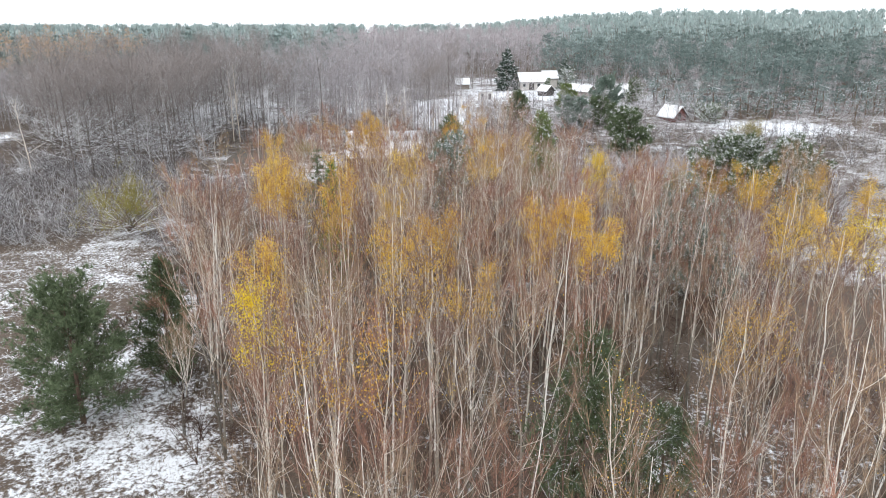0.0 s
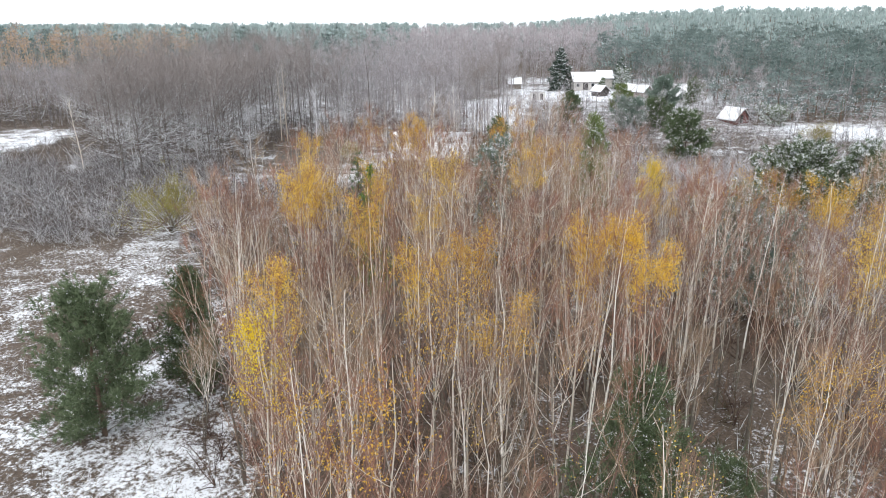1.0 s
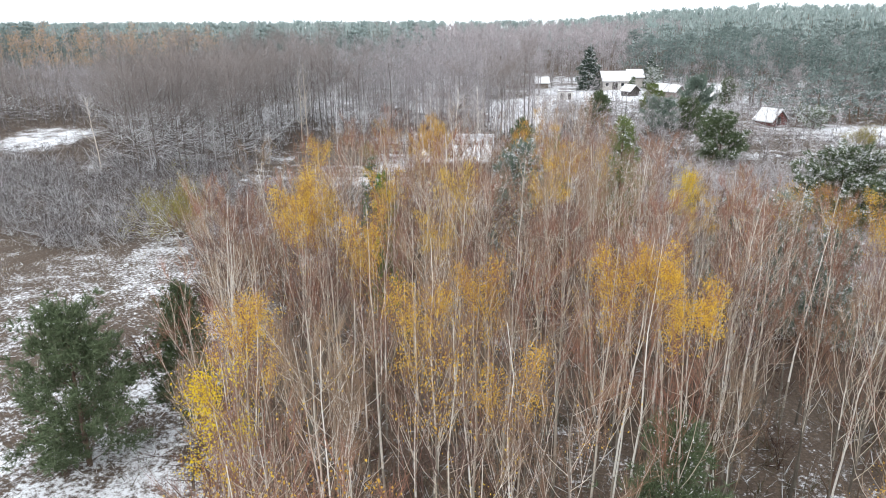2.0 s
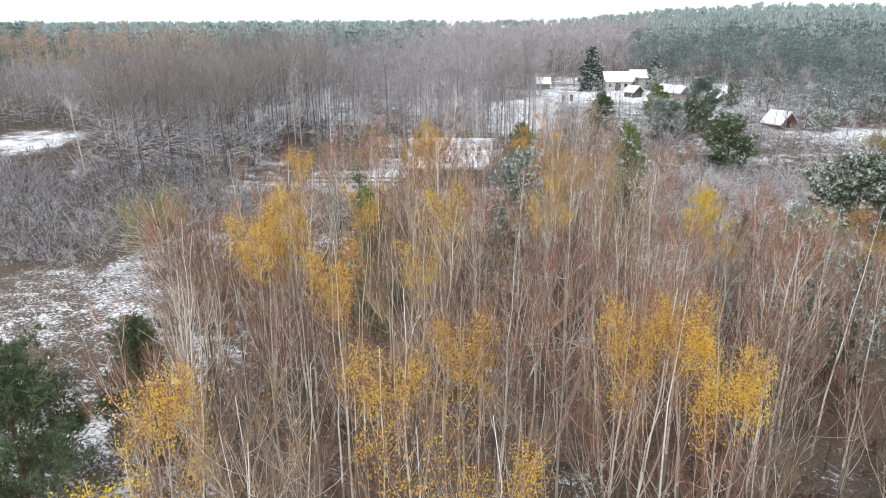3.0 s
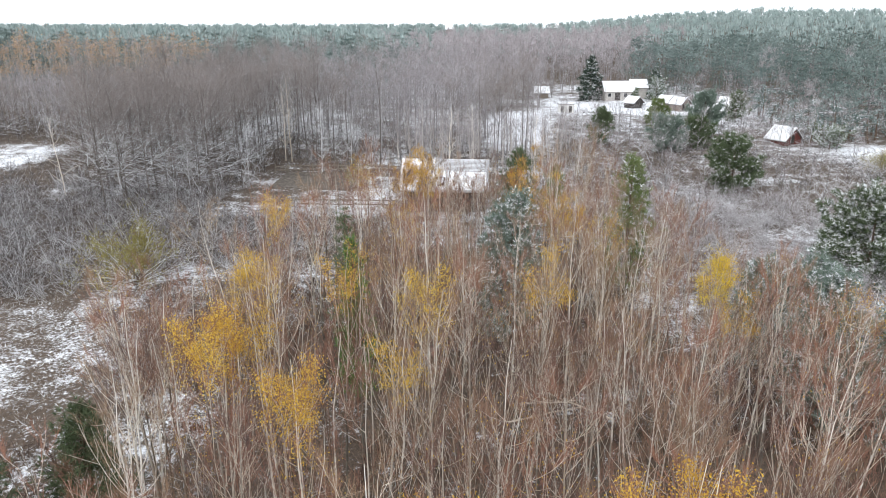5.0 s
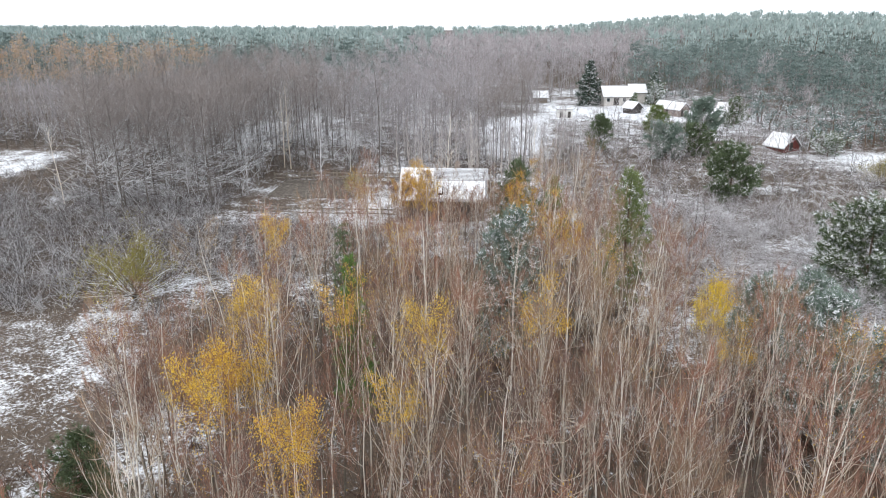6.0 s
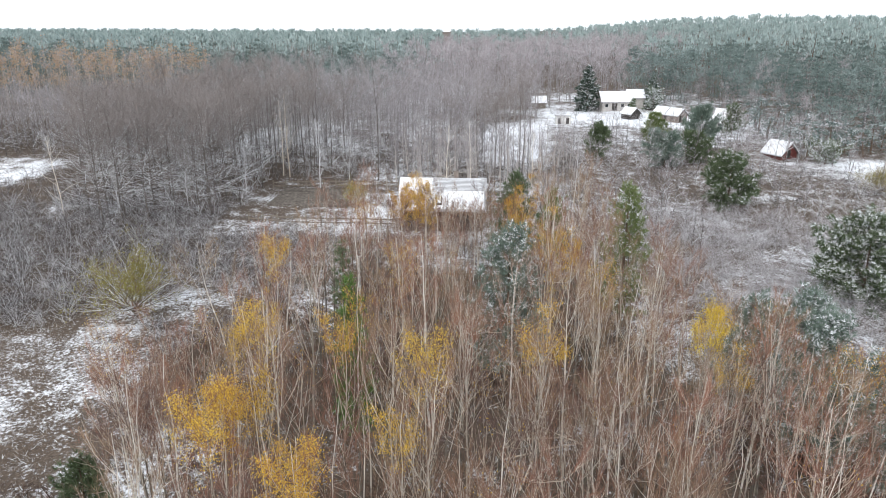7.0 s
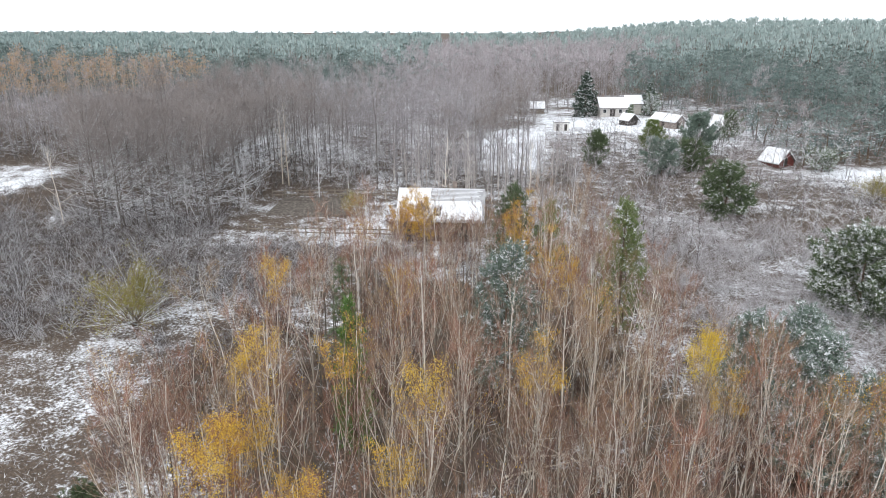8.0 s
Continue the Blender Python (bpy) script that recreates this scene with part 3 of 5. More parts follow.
conifer("pine_tree", 1, -17.6, 29.6, 7.3, 6.6, 3800, "bushy young green pine standing in the snowy meadow", snow_pads=220, needle=0.26, blunt=0.5, bare_to=0.03, flake=0.45)
conifer("pine_tree", 2, -14.6, 33.4, 7.4, 3.7, 1700, "dark green young pine at the edge of the birches", snow_pads=120, needle=0.26, flake=0.45)
conifer("pine_tree", 3, 5.6, 22.6, 7.8, 5.2, 2300, "green young pine among the birch trunks, dusted with snow", snow_pads=700, needle=0.25, flake=0.45)
conifer("pine_tree", 4, 8.2, 21.6, 5.2, 4.2, 900, "low green pine among the birch trunks, dusted with snow", snow_pads=500, needle=0.24, flake=0.45)
conifer("pine_tree", 5, 0.6, 54.6, 10.6, 6.4, 2300, "blue-green pine among the bare birches", mat=BLUENEEDLE, snow_pads=900, needle=0.3, blunt=0.5)
conifer("pine_tree", 6, 9.2, 64.7, 11.2, 5.6, 1500, "yellowish-green pine at the far edge of the birches", mat=YELNEEDLE, snow_pads=260, needle=0.32)
conifer("pine_tree", 28, -10.0, 54.0, 9.4, 2.6, 420, "narrow dark green pine among the birches", snow_pads=40, needle=0.28)
conifer("pine_tree", 7, -7.6, 46.6, 10.0, 2.4, 900, "narrow bright green pine among the birches", mat=GREENNEEDLE, needle=0.28)
conifer("pine_tree", 8, 30.0, 71.0, 7.6, 9.4, 6000, "broad dark pine with snow on its boughs beside the scrub", snow_pads=3600, needle=0.34, blunt=0.42, lift=-4, bare_to=0.03)
conifer("pine_tree", 9, 35.6, 70.0, 7.6, 8.4, 3600, "broad dark pine with snow on its boughs beside the scrub", snow_pads=2400, needle=0.34, blunt=0.42, lift=-4, bare_to=0.03)
conifer("pine_tree", 10, 16.8, 47.0, 8.8, 5.6, 2600, "blue-green pine with snow pads at the edge of the birches", mat=BLUENEEDLE, snow_pads=2200, flake=0.8, needle=0.3)
conifer("pine_tree", 11, 15.2, 52.4, 7.4, 5.6, 1900, "blue-green pine with snow pads behind the golden birch", mat=BLUENEEDLE, snow_pads=1500, flake=0.8, needle=0.3)
conifer("pine_tree", 12, 18.4, 44.6, 7.6, 5.8, 2400, "blue-green pine with snow pads at the edge of the birches", mat=BLUENEEDLE, snow_pads=1600, flake=0.8, needle=0.3)
conifer("pine_tree", 27, 18.6, 54.0, 7.2, 5.8, 1900, "blue-green pine with snow pads beside the scrub", mat=BLUENEEDLE, snow_pads=1500, flake=0.8, needle=0.3)
conifer("pine_tree", 13, 0.6, 77.0, 9.0, 6.6, 1500, "green pine beside the snow-covered roof", snow_pads=60, needle=0.32)
conifer("pine_tree", 14, 4.2, 79.0, 7.4, 4.2, 700, "green pine beside the snow-covered roof", mat=YELNEEDLE, needle=0.32)
conifer("pine_tree", 15, 27.0, 101.0, 6.2, 7.0, 3400, "round dark pine standing in the brown scrub", snow_pads=600, needle=0.42, blunt=0.4, lift=0, bare_to=0.03)
conifer("pine_tree", 16, 13.0, 125.0, 5.6, 4.4, 1500, "green pine at the edge of the snowy field", snow_pads=90, needle=0.42)
conifer("pine_tree", 17, 22.7, 120.4, 4.8, 7.2, 2000, "low spreading blue-green pine in the scrub", mat=BLUENEEDLE, snow_pads=200, needle=0.42, blunt=0.4, lift=0, bare_to=0.03)
conifer("pine_tree", 18, 30.0, 131.0, 7.0, 6.6, 2400, "broad blue-green pine below the farm sheds", mat=BLUENEEDLE, snow_pads=150, needle=0.46, blunt=0.45)
conifer("pine_tree", 19, 23.6, 137.0, 5.0, 5.4, 1500, "yellowish-green pine below the farmhouse", mat=YELNEEDLE, snow_pads=120, needle=0.46)
conifer("pine_tree", 20, 40.5, 150.0, 5.4, 5.0, 800, "dark pine with snowy boughs beside the sheds", snow_pads=260, needle=0.46)
conifer("pine_tree", 21, 27.4, 123.5, 4.4, 6.0, 1200, "low green pine in the scrub", snow_pads=60, needle=0.42, blunt=0.4, lift=0, bare_to=0.03)
conifer("spruce_tree", 22, 16.0, 184.0, 11.0, 7.8, 2600, "tall dark spruce with snowy boughs beside the farmhouse", "spruce tree", mat=DARKNEEDLE, snow_pads=900, needle=0.5, droop=32, blunt=0.85, bare_to=0.05)
conifer("spruce_tree", 23, 31.5, 187.0, 8.0, 4.6, 700, "small dark spruce behind the farmhouse", "spruce tree", mat=DARKNEEDLE, snow_pads=160, needle=0.5, droop=32, blunt=0.85)
conifer("spruce_tree", 24, 25.8, 176.5, 3.8, 2.6, 300, "small spruce in front of the farmhouse wall", "spruce tree", snow_pads=60, needle=0.4, droop=30, blunt=0.85)
conifer("snowy_bush", 25, 47.6, 124.5, 2.8, 6.5, 600, "low juniper bush covered with snow beside the red shed", "bush", snow_pads=700, needle=0.36, blunt=0.35)
conifer("snowy_bush", 26, 31.5, 184.0, 4.2, 6.5, 500, "broad conifer bush covered with snow beside the farmhouse", "bush", snow_pads=700, needle=0.42, blunt=0.35)

# ---- woods further off ----


def bare_tree(seed, height, twigs, limb_n=14, width=1.0, twig_w=0.04, snowy=False):
    """A dark-trunked bare tree: slot 0 bark, slot 1 twigs; snowy gives long level lower limbs in slot 2."""
    rng = np.random.default_rng(seed)
    g = Geo()
    k = 6
    zz = np.linspace(0, 1, k)
    path = np.zeros((1, k, 3))
    path[0, :, :2] = np.cumsum(rng.normal(0, 0.14, (k, 2)), 0) * zz[:, None]
    path[0, :, 2] = height * zz
    g.tubes(path, (height * (0.0056 if snowy else 0.0065) * (1 - zz) + 0.015)[None], 4, 0)
    f = rng.uniform(0.15, 0.97, limb_n)
    start = along(np.repeat(path, limb_n, 0), f)
    az, el = rng.uniform(0, 2 * np.pi, limb_n), np.radians(rng.normal(38, 12, limb_n) + 18 * f)
    d = np.stack([np.cos(az) * np.cos(el), np.sin(az) * np.cos(el), np.sin(el)], 1)
    ln = (0.8 + 1.9 * (1 - f) ** 0.6) * rng.uniform(0.6, 1.2, limb_n) * width * height / 13
    if snowy:
        low = f < 0.5
        ln *= 1.35 + 0.8 * f
        flat = np.radians(rng.normal(14, 12, limb_n))
        d[low] = np.stack([np.cos(az) * np.cos(flat), np.sin(az) * np.cos(flat), np.sin(flat)], 1)[low]
    p = bent(rng, start, d, ln, 4, (0, 0, 0.05), 0.06)
    rr = (0.012 + 0.030 * (1 - f))[:, None] * np.linspace(1, 0.4, 4)[None]
    if snowy:
        g.tubes(p[low], rr[low] * 0.8, 3, 2)
        g.tubes(p[~low], rr[~low], 3, 0)
    else:
        g.tubes(p, rr, 3, 0)
    power = 2.6 if snowy else 1.3
    i = rng.choice(limb_n, twigs, p=(f + 0.05) ** power / ((f + 0.05) ** power).sum())
    c = along(p[i], rng.uniform(0.25, 1, twigs)) + rng.normal(0, 0.3, (twigs, 3))
    ax = p[i, -1] - p[i, 0]
    ax /= np.linalg.norm(ax, axis=1, keepdims=True)
    dd = ax * 0.6 + rng.normal(0, 0.45, c.shape) + np.array([[0, 0, 0.3]])
    dd /= np.linalg.norm(dd, axis=1, keepdims=True)
    g.slivers(c, dd * rng.uniform(0.5, 1.3, (twigs, 1)), rng.uniform(0.6, 1.2, twigs) * twig_w, 1, rng)
    return g


def far_conifer(seed, height, n, crown_from, width, clump=1.0, blunt=0.45, each=9, up=0.42):
    """A grown pine: bare lower trunk, then level boughs that end in upturned clumps of needles."""
    rng = np.random.default_rng(seed)
    g = Geo()
    path = np.zeros((1, 4, 3))
    path[0, :, 2] = height * np.array([0, 0.35, 0.7, 0.96])
    path[0, 1:, :2] = np.cumsum(rng.normal(0, 0.16, (3, 2)), 0)
    g.tubes(path, np.array([[0.13, 0.10, 0.07, 0.02]]), 3, 0)
    groups = max(6, n // each)
    f = np.sort(rng.uniform(0, 1, groups)) ** 0.85
    z = height * (crown_from + (1 - crown_from) * f)
    rad = width / 2 * (1.02 - f) ** blunt * rng.uniform(0.35, 1.05, groups)
    az = rng.uniform(0, 2 * np.pi, groups)
    hub = along(np.repeat(path, groups, 0), z / height / 0.96)
    end = hub + np.stack([np.cos(az) * rad, np.sin(az) * rad, 0.22 * rad], 1)
    wide = (0.42 + 0.15 * width * (1 - f)) * clump ** 0.5
    k = np.repeat(np.arange(groups), int(math.ceil(n / groups)))
    c = end[k] + rng.normal(0, 1, (len(k), 3)) * wide[k, None] * [0.75, 0.75, 0.28]
    d = (c - end[k]) * [0.8, 0.8, 1.0] + rng.normal(0, 0.22, c.shape) + [0, 0, up]
    d /= np.linalg.norm(d, axis=1, keepdims=True)
    g.slivers(c - d * 0.3, d * rng.uniform(0.6, 1.1, (len(k), 1)) * clump, rng.uniform(0.22, 0.42, len(k)) * clump, 1, rng)
    return g


def clearing(x, y):
    """Open ground: the snowy clearing, the garden, the field and the farmyard."""
    if (x + 77) ** 2 / 45 + (y - 108) ** 2 / 60 < 1:
        return True
    if -34 < x < 0 and 84 < y < 107:
        return True
    if -4.5 < x < 3.5 + 2.5 * math.sin(y * 0.2) and 120 < y < 158:
        return True
    return (4 < x < 58 and 146 < y < 190 and not (x > 46 and y > 150)) or (36 < x < 64 and 119 < y < 131)


def open_scrub(x, y):
    """The slope of scrub below the farm."""
    return 6 < x < 50 and 116 < y < 148


def bare_wood(x, y):
    if clearing(x, y) or open_scrub(x, y) or y < 82:
        return False
    v = x / (y - 14)
    if v < -0.69 and y < 116:
        return False
    near = v < 0.02 and y < 165 + 8 * math.sin(x * 0.06) - 18 * step01((-55 - x) / 15) and x > -130 and y > 82 + max(0, (x + 38)) * 0.55
    blur = 0.07 * noise.noise((x * 0.035, y * 0.035, 1.0)) + 0.07 * noise.noise((x * 0.4, y * 0.4, 6.0))
    mid = -0.15 - 0.05 * step01((220 - y) / 60) + blur < v < 0.14 + 0.05 * step01((y - 220) / 50) + blur and 150 < y < 330
    return near or mid


def pine_wood(x, y):
    if clearing(x, y) or open_scrub(x, y) or bare_wood(x, y):
        return False
    v = x / (y - 14)
    if v < 0.05:
        return y > 172 + 10 * math.sin(x * 0.05)
    return y > 186 or (x > 46 and y > 130)


rng = np.random.default_rng(17)
kinds = [bare_tree(200 + i, 12.0 + (i % 4), 900, 24, 1.5, 0.024, True).packed() for i in range(8)]
rows = [(rng.integers(0, 8), x, y, rng.uniform(0.85, 1.2), rng.uniform(0.72, 1.05) * (1 - 0.28 * step01((-55 - x) / 15)), rng.uniform(0, 6.28)) for x, y in spread(rng, (-130, 80, 50, 180), 3.05, lambda x, y: bare_wood(x, y) and y < 180)]
scatter("alder_wood", kinds, [r for r in rows if r[2] < 126 + 8 * math.sin(r[1] * 0.1) - 9 * step01((r[1] + 45) / 20)], [ALDERBARK, ALDERTWIG, SNOWLIMB], "wood of bare grey-brown alders with snow on the limbs", "wood")
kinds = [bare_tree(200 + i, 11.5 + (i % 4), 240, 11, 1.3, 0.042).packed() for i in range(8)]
scatter("mixed_wood", kinds, [r for r in rows if r[2] >= 126 + 8 * math.sin(r[1] * 0.1) - 9 * step01((r[1] + 45) / 20)], [GREYBARK, MIXTWIG], "frosted bare trees behind the alders, paled for haze", "wood")


def snowy_tree(seed, x, y, height, bark, label):
    v, t, m = bare_tree(seed, height, 260, 22, 1.3, 0.022).packed()
    ob = thing("bare_tree", x, y, label, "bare tree")
    for name, k, mats in (("trunk", 0, bark), ("crown", 1, FROSTTWIG)):
        g = Geo()
        used, inv = np.unique(t[m == k], return_inverse=True)
        g.add(v[used], inv.reshape(-1, 3), 0)
        tagged(part(name, g, mats, ob), kind="stuff" if k else "")


for k, (x, y, h) in enumerate([(-26.5, 103.5, 9.5), (-23.5, 108.0, 8.0), (-40.0, 92.0, 8.5), (-34.0, 96.0, 7.5), (-13.5, 110.0, 9.0), (-20.0, 112.0, 8.0), (8.5, 107.0, 7.0), (46.5, 129.5, 6.5), (-48.0, 90.0, 8.0)]):
    snowy_tree(700 + k, x, y, h, SCRUBSTEM, "bare tree with snow along every limb")
for k, (x, y, h) in enumerate([(-32.5, 108.5, 12.0), (-33.8, 109.5, 11.0), (-9.0, 104.0, 9.0), (-6.0, 108.0, 8.5), (-54.0, 88.0, 9.5), (2.5, 106.0, 8.0)]):
    snowy_tree(720 + k, x, y, h, LIMB, "bare birch with pale trunk before the grey wood")

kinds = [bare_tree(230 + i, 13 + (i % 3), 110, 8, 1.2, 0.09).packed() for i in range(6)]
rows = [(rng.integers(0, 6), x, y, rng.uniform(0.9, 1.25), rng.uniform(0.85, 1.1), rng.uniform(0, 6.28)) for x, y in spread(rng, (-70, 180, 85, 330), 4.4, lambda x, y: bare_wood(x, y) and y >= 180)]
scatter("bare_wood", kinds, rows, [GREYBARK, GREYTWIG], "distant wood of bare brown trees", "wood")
kinds = [far_conifer(250 + i, (13.5, 9.5, 12.5, 15.0, 11.5, 14.2)[i], 350, (0.3, 0.08, 0.2, 0.34, 0.1, 0.26)[i], (6.6, 5.0, 6.0, 7.0, 5.4, 6.4)[i], 0.6, (0.35, 0.6, 0.45, 0.35, 0.5, 0.4)[i]).packed() for i in range(6)]
rows = [(rng.integers(0, 6), x, y, rng.uniform(0.8, 1.25), rng.uniform(0.68, 1.12), rng.uniform(0, 6.28)) for x, y in spread(rng, (-190, 128, 150, 235), 4.6, pine_wood)]
for i in range(2):
    v, t, m = bare_tree(290 + i, 12.0, 150, 9, 1.1, 0.06).packed()
    kinds.append((v, t, m * 2))
rows = [(rng.integers(6, 8), *r[1:]) if rng.uniform() < 0.22 else r for r in rows]
scatter("pine_wood", kinds, rows, [DARKBARK, MIDNEEDLE, GREYTWIG], "dark green pine wood, needles greyed for haze", "wood")
# the skyline pines take their haze from the pale needle colour
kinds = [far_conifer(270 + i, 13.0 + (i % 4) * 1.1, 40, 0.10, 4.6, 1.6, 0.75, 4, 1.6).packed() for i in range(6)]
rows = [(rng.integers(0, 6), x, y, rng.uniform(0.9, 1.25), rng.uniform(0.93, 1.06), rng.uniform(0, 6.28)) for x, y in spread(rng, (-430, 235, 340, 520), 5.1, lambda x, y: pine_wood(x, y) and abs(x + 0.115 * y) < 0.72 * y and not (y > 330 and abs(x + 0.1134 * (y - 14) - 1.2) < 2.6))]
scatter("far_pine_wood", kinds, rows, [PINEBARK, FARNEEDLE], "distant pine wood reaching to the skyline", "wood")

kinds = [far_conifer(280 + i, 4.0 + i * 0.8, 110, 0.05, 3.2 + 0.4 * i, 0.6) for i in range(4)]
for g in kinds:
    v = g.packed()[0]
    top = v[v[:, 2] > 0.8]
    g.slivers(top[rng.integers(0, len(top), 90)], rng.normal(0, 0.22, (90, 3)) * [1, 1, 0.4], rng.uniform(0.05, 0.13, 90), 2, rng)
kinds = [g.packed() for g in kinds]
rows = [(rng.integers(0, 4), x, y, rng.uniform(0.8, 1.2), rng.uniform(0.7, 1.2), rng.uniform(0, 6.28)) for x, y in spread(rng, (36, 127, 110, 166), 3.6, lambda x, y: (x > 46 and 128 < y < 140) or (44 < x < 50 and y < 166) or (42 < x < 47 and 138 < y < 150 and noise.noise((x, y, 0)) > 0))]
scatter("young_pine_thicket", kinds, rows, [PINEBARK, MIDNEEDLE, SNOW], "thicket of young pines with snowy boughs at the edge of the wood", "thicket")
kinds = [bare_tree(310 + i, 5.0 + i, 80, 9, 1.5, 0.03).packed() for i in range(4)]
rows = [(rng.integers(0, 4), x, y, rng.uniform(0.8, 1.2), rng.uniform(0.6, 1.1), rng.uniform(0, 6.28)) for x, y in spread(rng, (-14, 76, 70, 148), 3.8, lambda x, y: (open_scrub(x, y) or (y < 118 and not clearing(x, y) and (x < 22 or y > 95))) and noise.noise((x * 0.1, y * 0.1, 4.0)) > -0.2)]
scatter("young_bare_trees", kinds, rows, [DARKBARK, GREYTWIG], "young bare trees standing in the scrub below the farm", "young trees")

kinds = [bare_tree(340 + i, 7.0 + 0.6 * i, 110, 11, 0.9, 0.03).packed() for i in range(4)]
rows = [(rng.integers(0, 4), x, y, rng.uniform(0.8, 1.1), rng.uniform(0.7, 1.1), rng.uniform(0, 6.28)) for x, y in spread(rng, (-17, 99, 9, 121), 2.2, lambda x, y: y > 99 + 0.25 * max(0, x + 10) and not (x < -13 and y < 107))]
scatter("young_birch_wood", kinds, rows, [shade("young_birch_bark", [(0.34, 0.30, 0.28), (0.66, 0.62, 0.59)], 0.8), MIXTWIG], "band of thin young birches behind the cottage", "wood")

# ---- ground ----


def ground():
    b = np.linspace(0, 1, 230)
    y = -60 + 180 * b + 2900 * b ** 7
    xs = np.concatenate([np.linspace(-2600, -120, 40, endpoint=False), np.linspace(-120, 120, 200, endpoint=False), np.linspace(120, 2600, 40)])
    gx, gy = np.meshgrid(xs, y)
    gz = lie(gx, np.minimum(gy, 700)) + 0.10 * np.sin(gx * 1.3 + np.sin(gy * 0.9)) * np.sin(gy * 1.1 + 0.4 * np.sin(gx * 0.7))
    h, w = gx.shape
    v = np.stack([gx, gy, gz], -1).reshape(-1, 3)
    i = np.arange(h * w).reshape(h, w)
    q = np.concatenate([np.stack([i[:-1, :-1], i[:-1, 1:], i[1:, 1:]], -1).reshape(-1, 3), np.stack([i[:-1, :-1], i[1:, 1:], i[1:, :-1]], -1).reshape(-1, 3)])
    me = mesh_of("ground", v, q, np.zeros(len(q)), [ground_material()])
    cover = np.zeros(len(v))
    X, Y = v[:, 0], v[:, 1]
    le = np.interp(Y, [p[0] for p in LEFT_EDGE], [p[1] for p in LEFT_EDGE])
    re = np.interp(Y, [p[0] for p in RIGHT_EDGE], [p[1] for p in RIGHT_EDGE])
    stand = step01((X - le + 2) / 4) * step01((re - X + 2) / 4) * step01((78 - Y) / 6)
    cover += 0.37 * (1 - stand) + (0.27 + 0.05 * step01((X - 3) / 6) * step01((38 - Y) / 12)) * stand - 0.02 * step01((Y - 60) / 20)
    track = np.exp(-((X + 27 - 0.0 * Y) / 9) ** 2) * step01((72 - Y) / 12)
    cover -= 0.04 * step01((Y - 84) / 8) * step01((118 - Y) / 8) * step01((-16 - X) / 8)
    cover += 0.07 * np.exp(-((X + 14) / 6) ** 2 - ((Y - 24) / 8) ** 2)
    cover += 0.10 * track
    dark = np.exp(-((X + 42) / 9) ** 2 - ((Y - 66) / 10) ** 2)
    cover -= 0.28 * dark + 0.16 * np.exp(-((X + 25) / 5) ** 2 - ((Y - 41) / 6) ** 2) + 0.14 * np.exp(-((X + 21) / 4) ** 2 - ((Y - 55) / 6) ** 2)
    field = np.exp(-((X + 0.5) / 5.5) ** 4 - ((Y - 140) / 17) ** 4) + 0.55 * np.exp(-((X - 25) / 21) ** 4 - ((Y - 170) / 12) ** 4) + 0.5 * np.exp(-((X + 77) / 6.8) ** 4 - ((Y - 108) / 8) ** 4) + np.exp(-((X - 58) / 10) ** 4 - ((Y - 122) / 5) ** 4)
    cover += 0.03 * np.exp(-((X - 24) / 14) ** 4 - ((Y - 76) / 18) ** 4) + 0.10 * np.exp(-((X + 16) / 17) ** 4 - ((Y - 95) / 11) ** 4) - 0.10 * step01((X - 48) / 6) * step01((Y - 132) / 6) - 0.14 * step01((-48 - X) / 8) * step01((Y - 100) / 8) * (1 - np.exp(-((X + 77) / 8) ** 4 - ((Y - 108) / 9) ** 4))
    cover += 0.40 * np.minimum(1, field) - 0.3 * step01((Y - 235) / 30) + 0.07 * step01((Y - 128) / 10) * step01((X - 2) / 8) * step01((235 - Y) / 20) + 0.06 * step01((Y - 80) / 6) * step01((-12 - X) / 8)
    lane = np.interp(Y, [27, 30, 38, 43, 48], [16.0, 15.0, 14.0, 12.6, 9.6])
    cover += 0.03 * np.exp(-((X - lane) / 1.9) ** 2) * step01((Y - 25) / 4) * step01((50 - Y) / 4) + 0.14 * np.exp(-((X - 5.7) ** 2 + (Y - 48) ** 2) / 5)
    cover -= 0.34 * np.exp(-((X - 17.0) / 3.6) ** 2 - ((Y - 42) / 7) ** 2) + 0.14 * np.exp(-((X - 24) / 6) ** 4 - ((Y - 46) / 12) ** 4)
    cover -= 0.05 * step01((-14 - X) / 8) * step01((Y - 66) / 8) * step01((128 - Y) / 10) + 0.03 * step01((-10 - X) / 6) * step01((66 - Y) / 8)
    me.attributes.new("snow_cover", "FLOAT", "POINT").data.foreach_set("value", cover.astype(np.float32))
    return tagged(new("ground", me), "ground with brown leaf litter under thin patchy snow", "ground", kind="structure")


ground()

# ---- scrub, grass and undergrowth ----


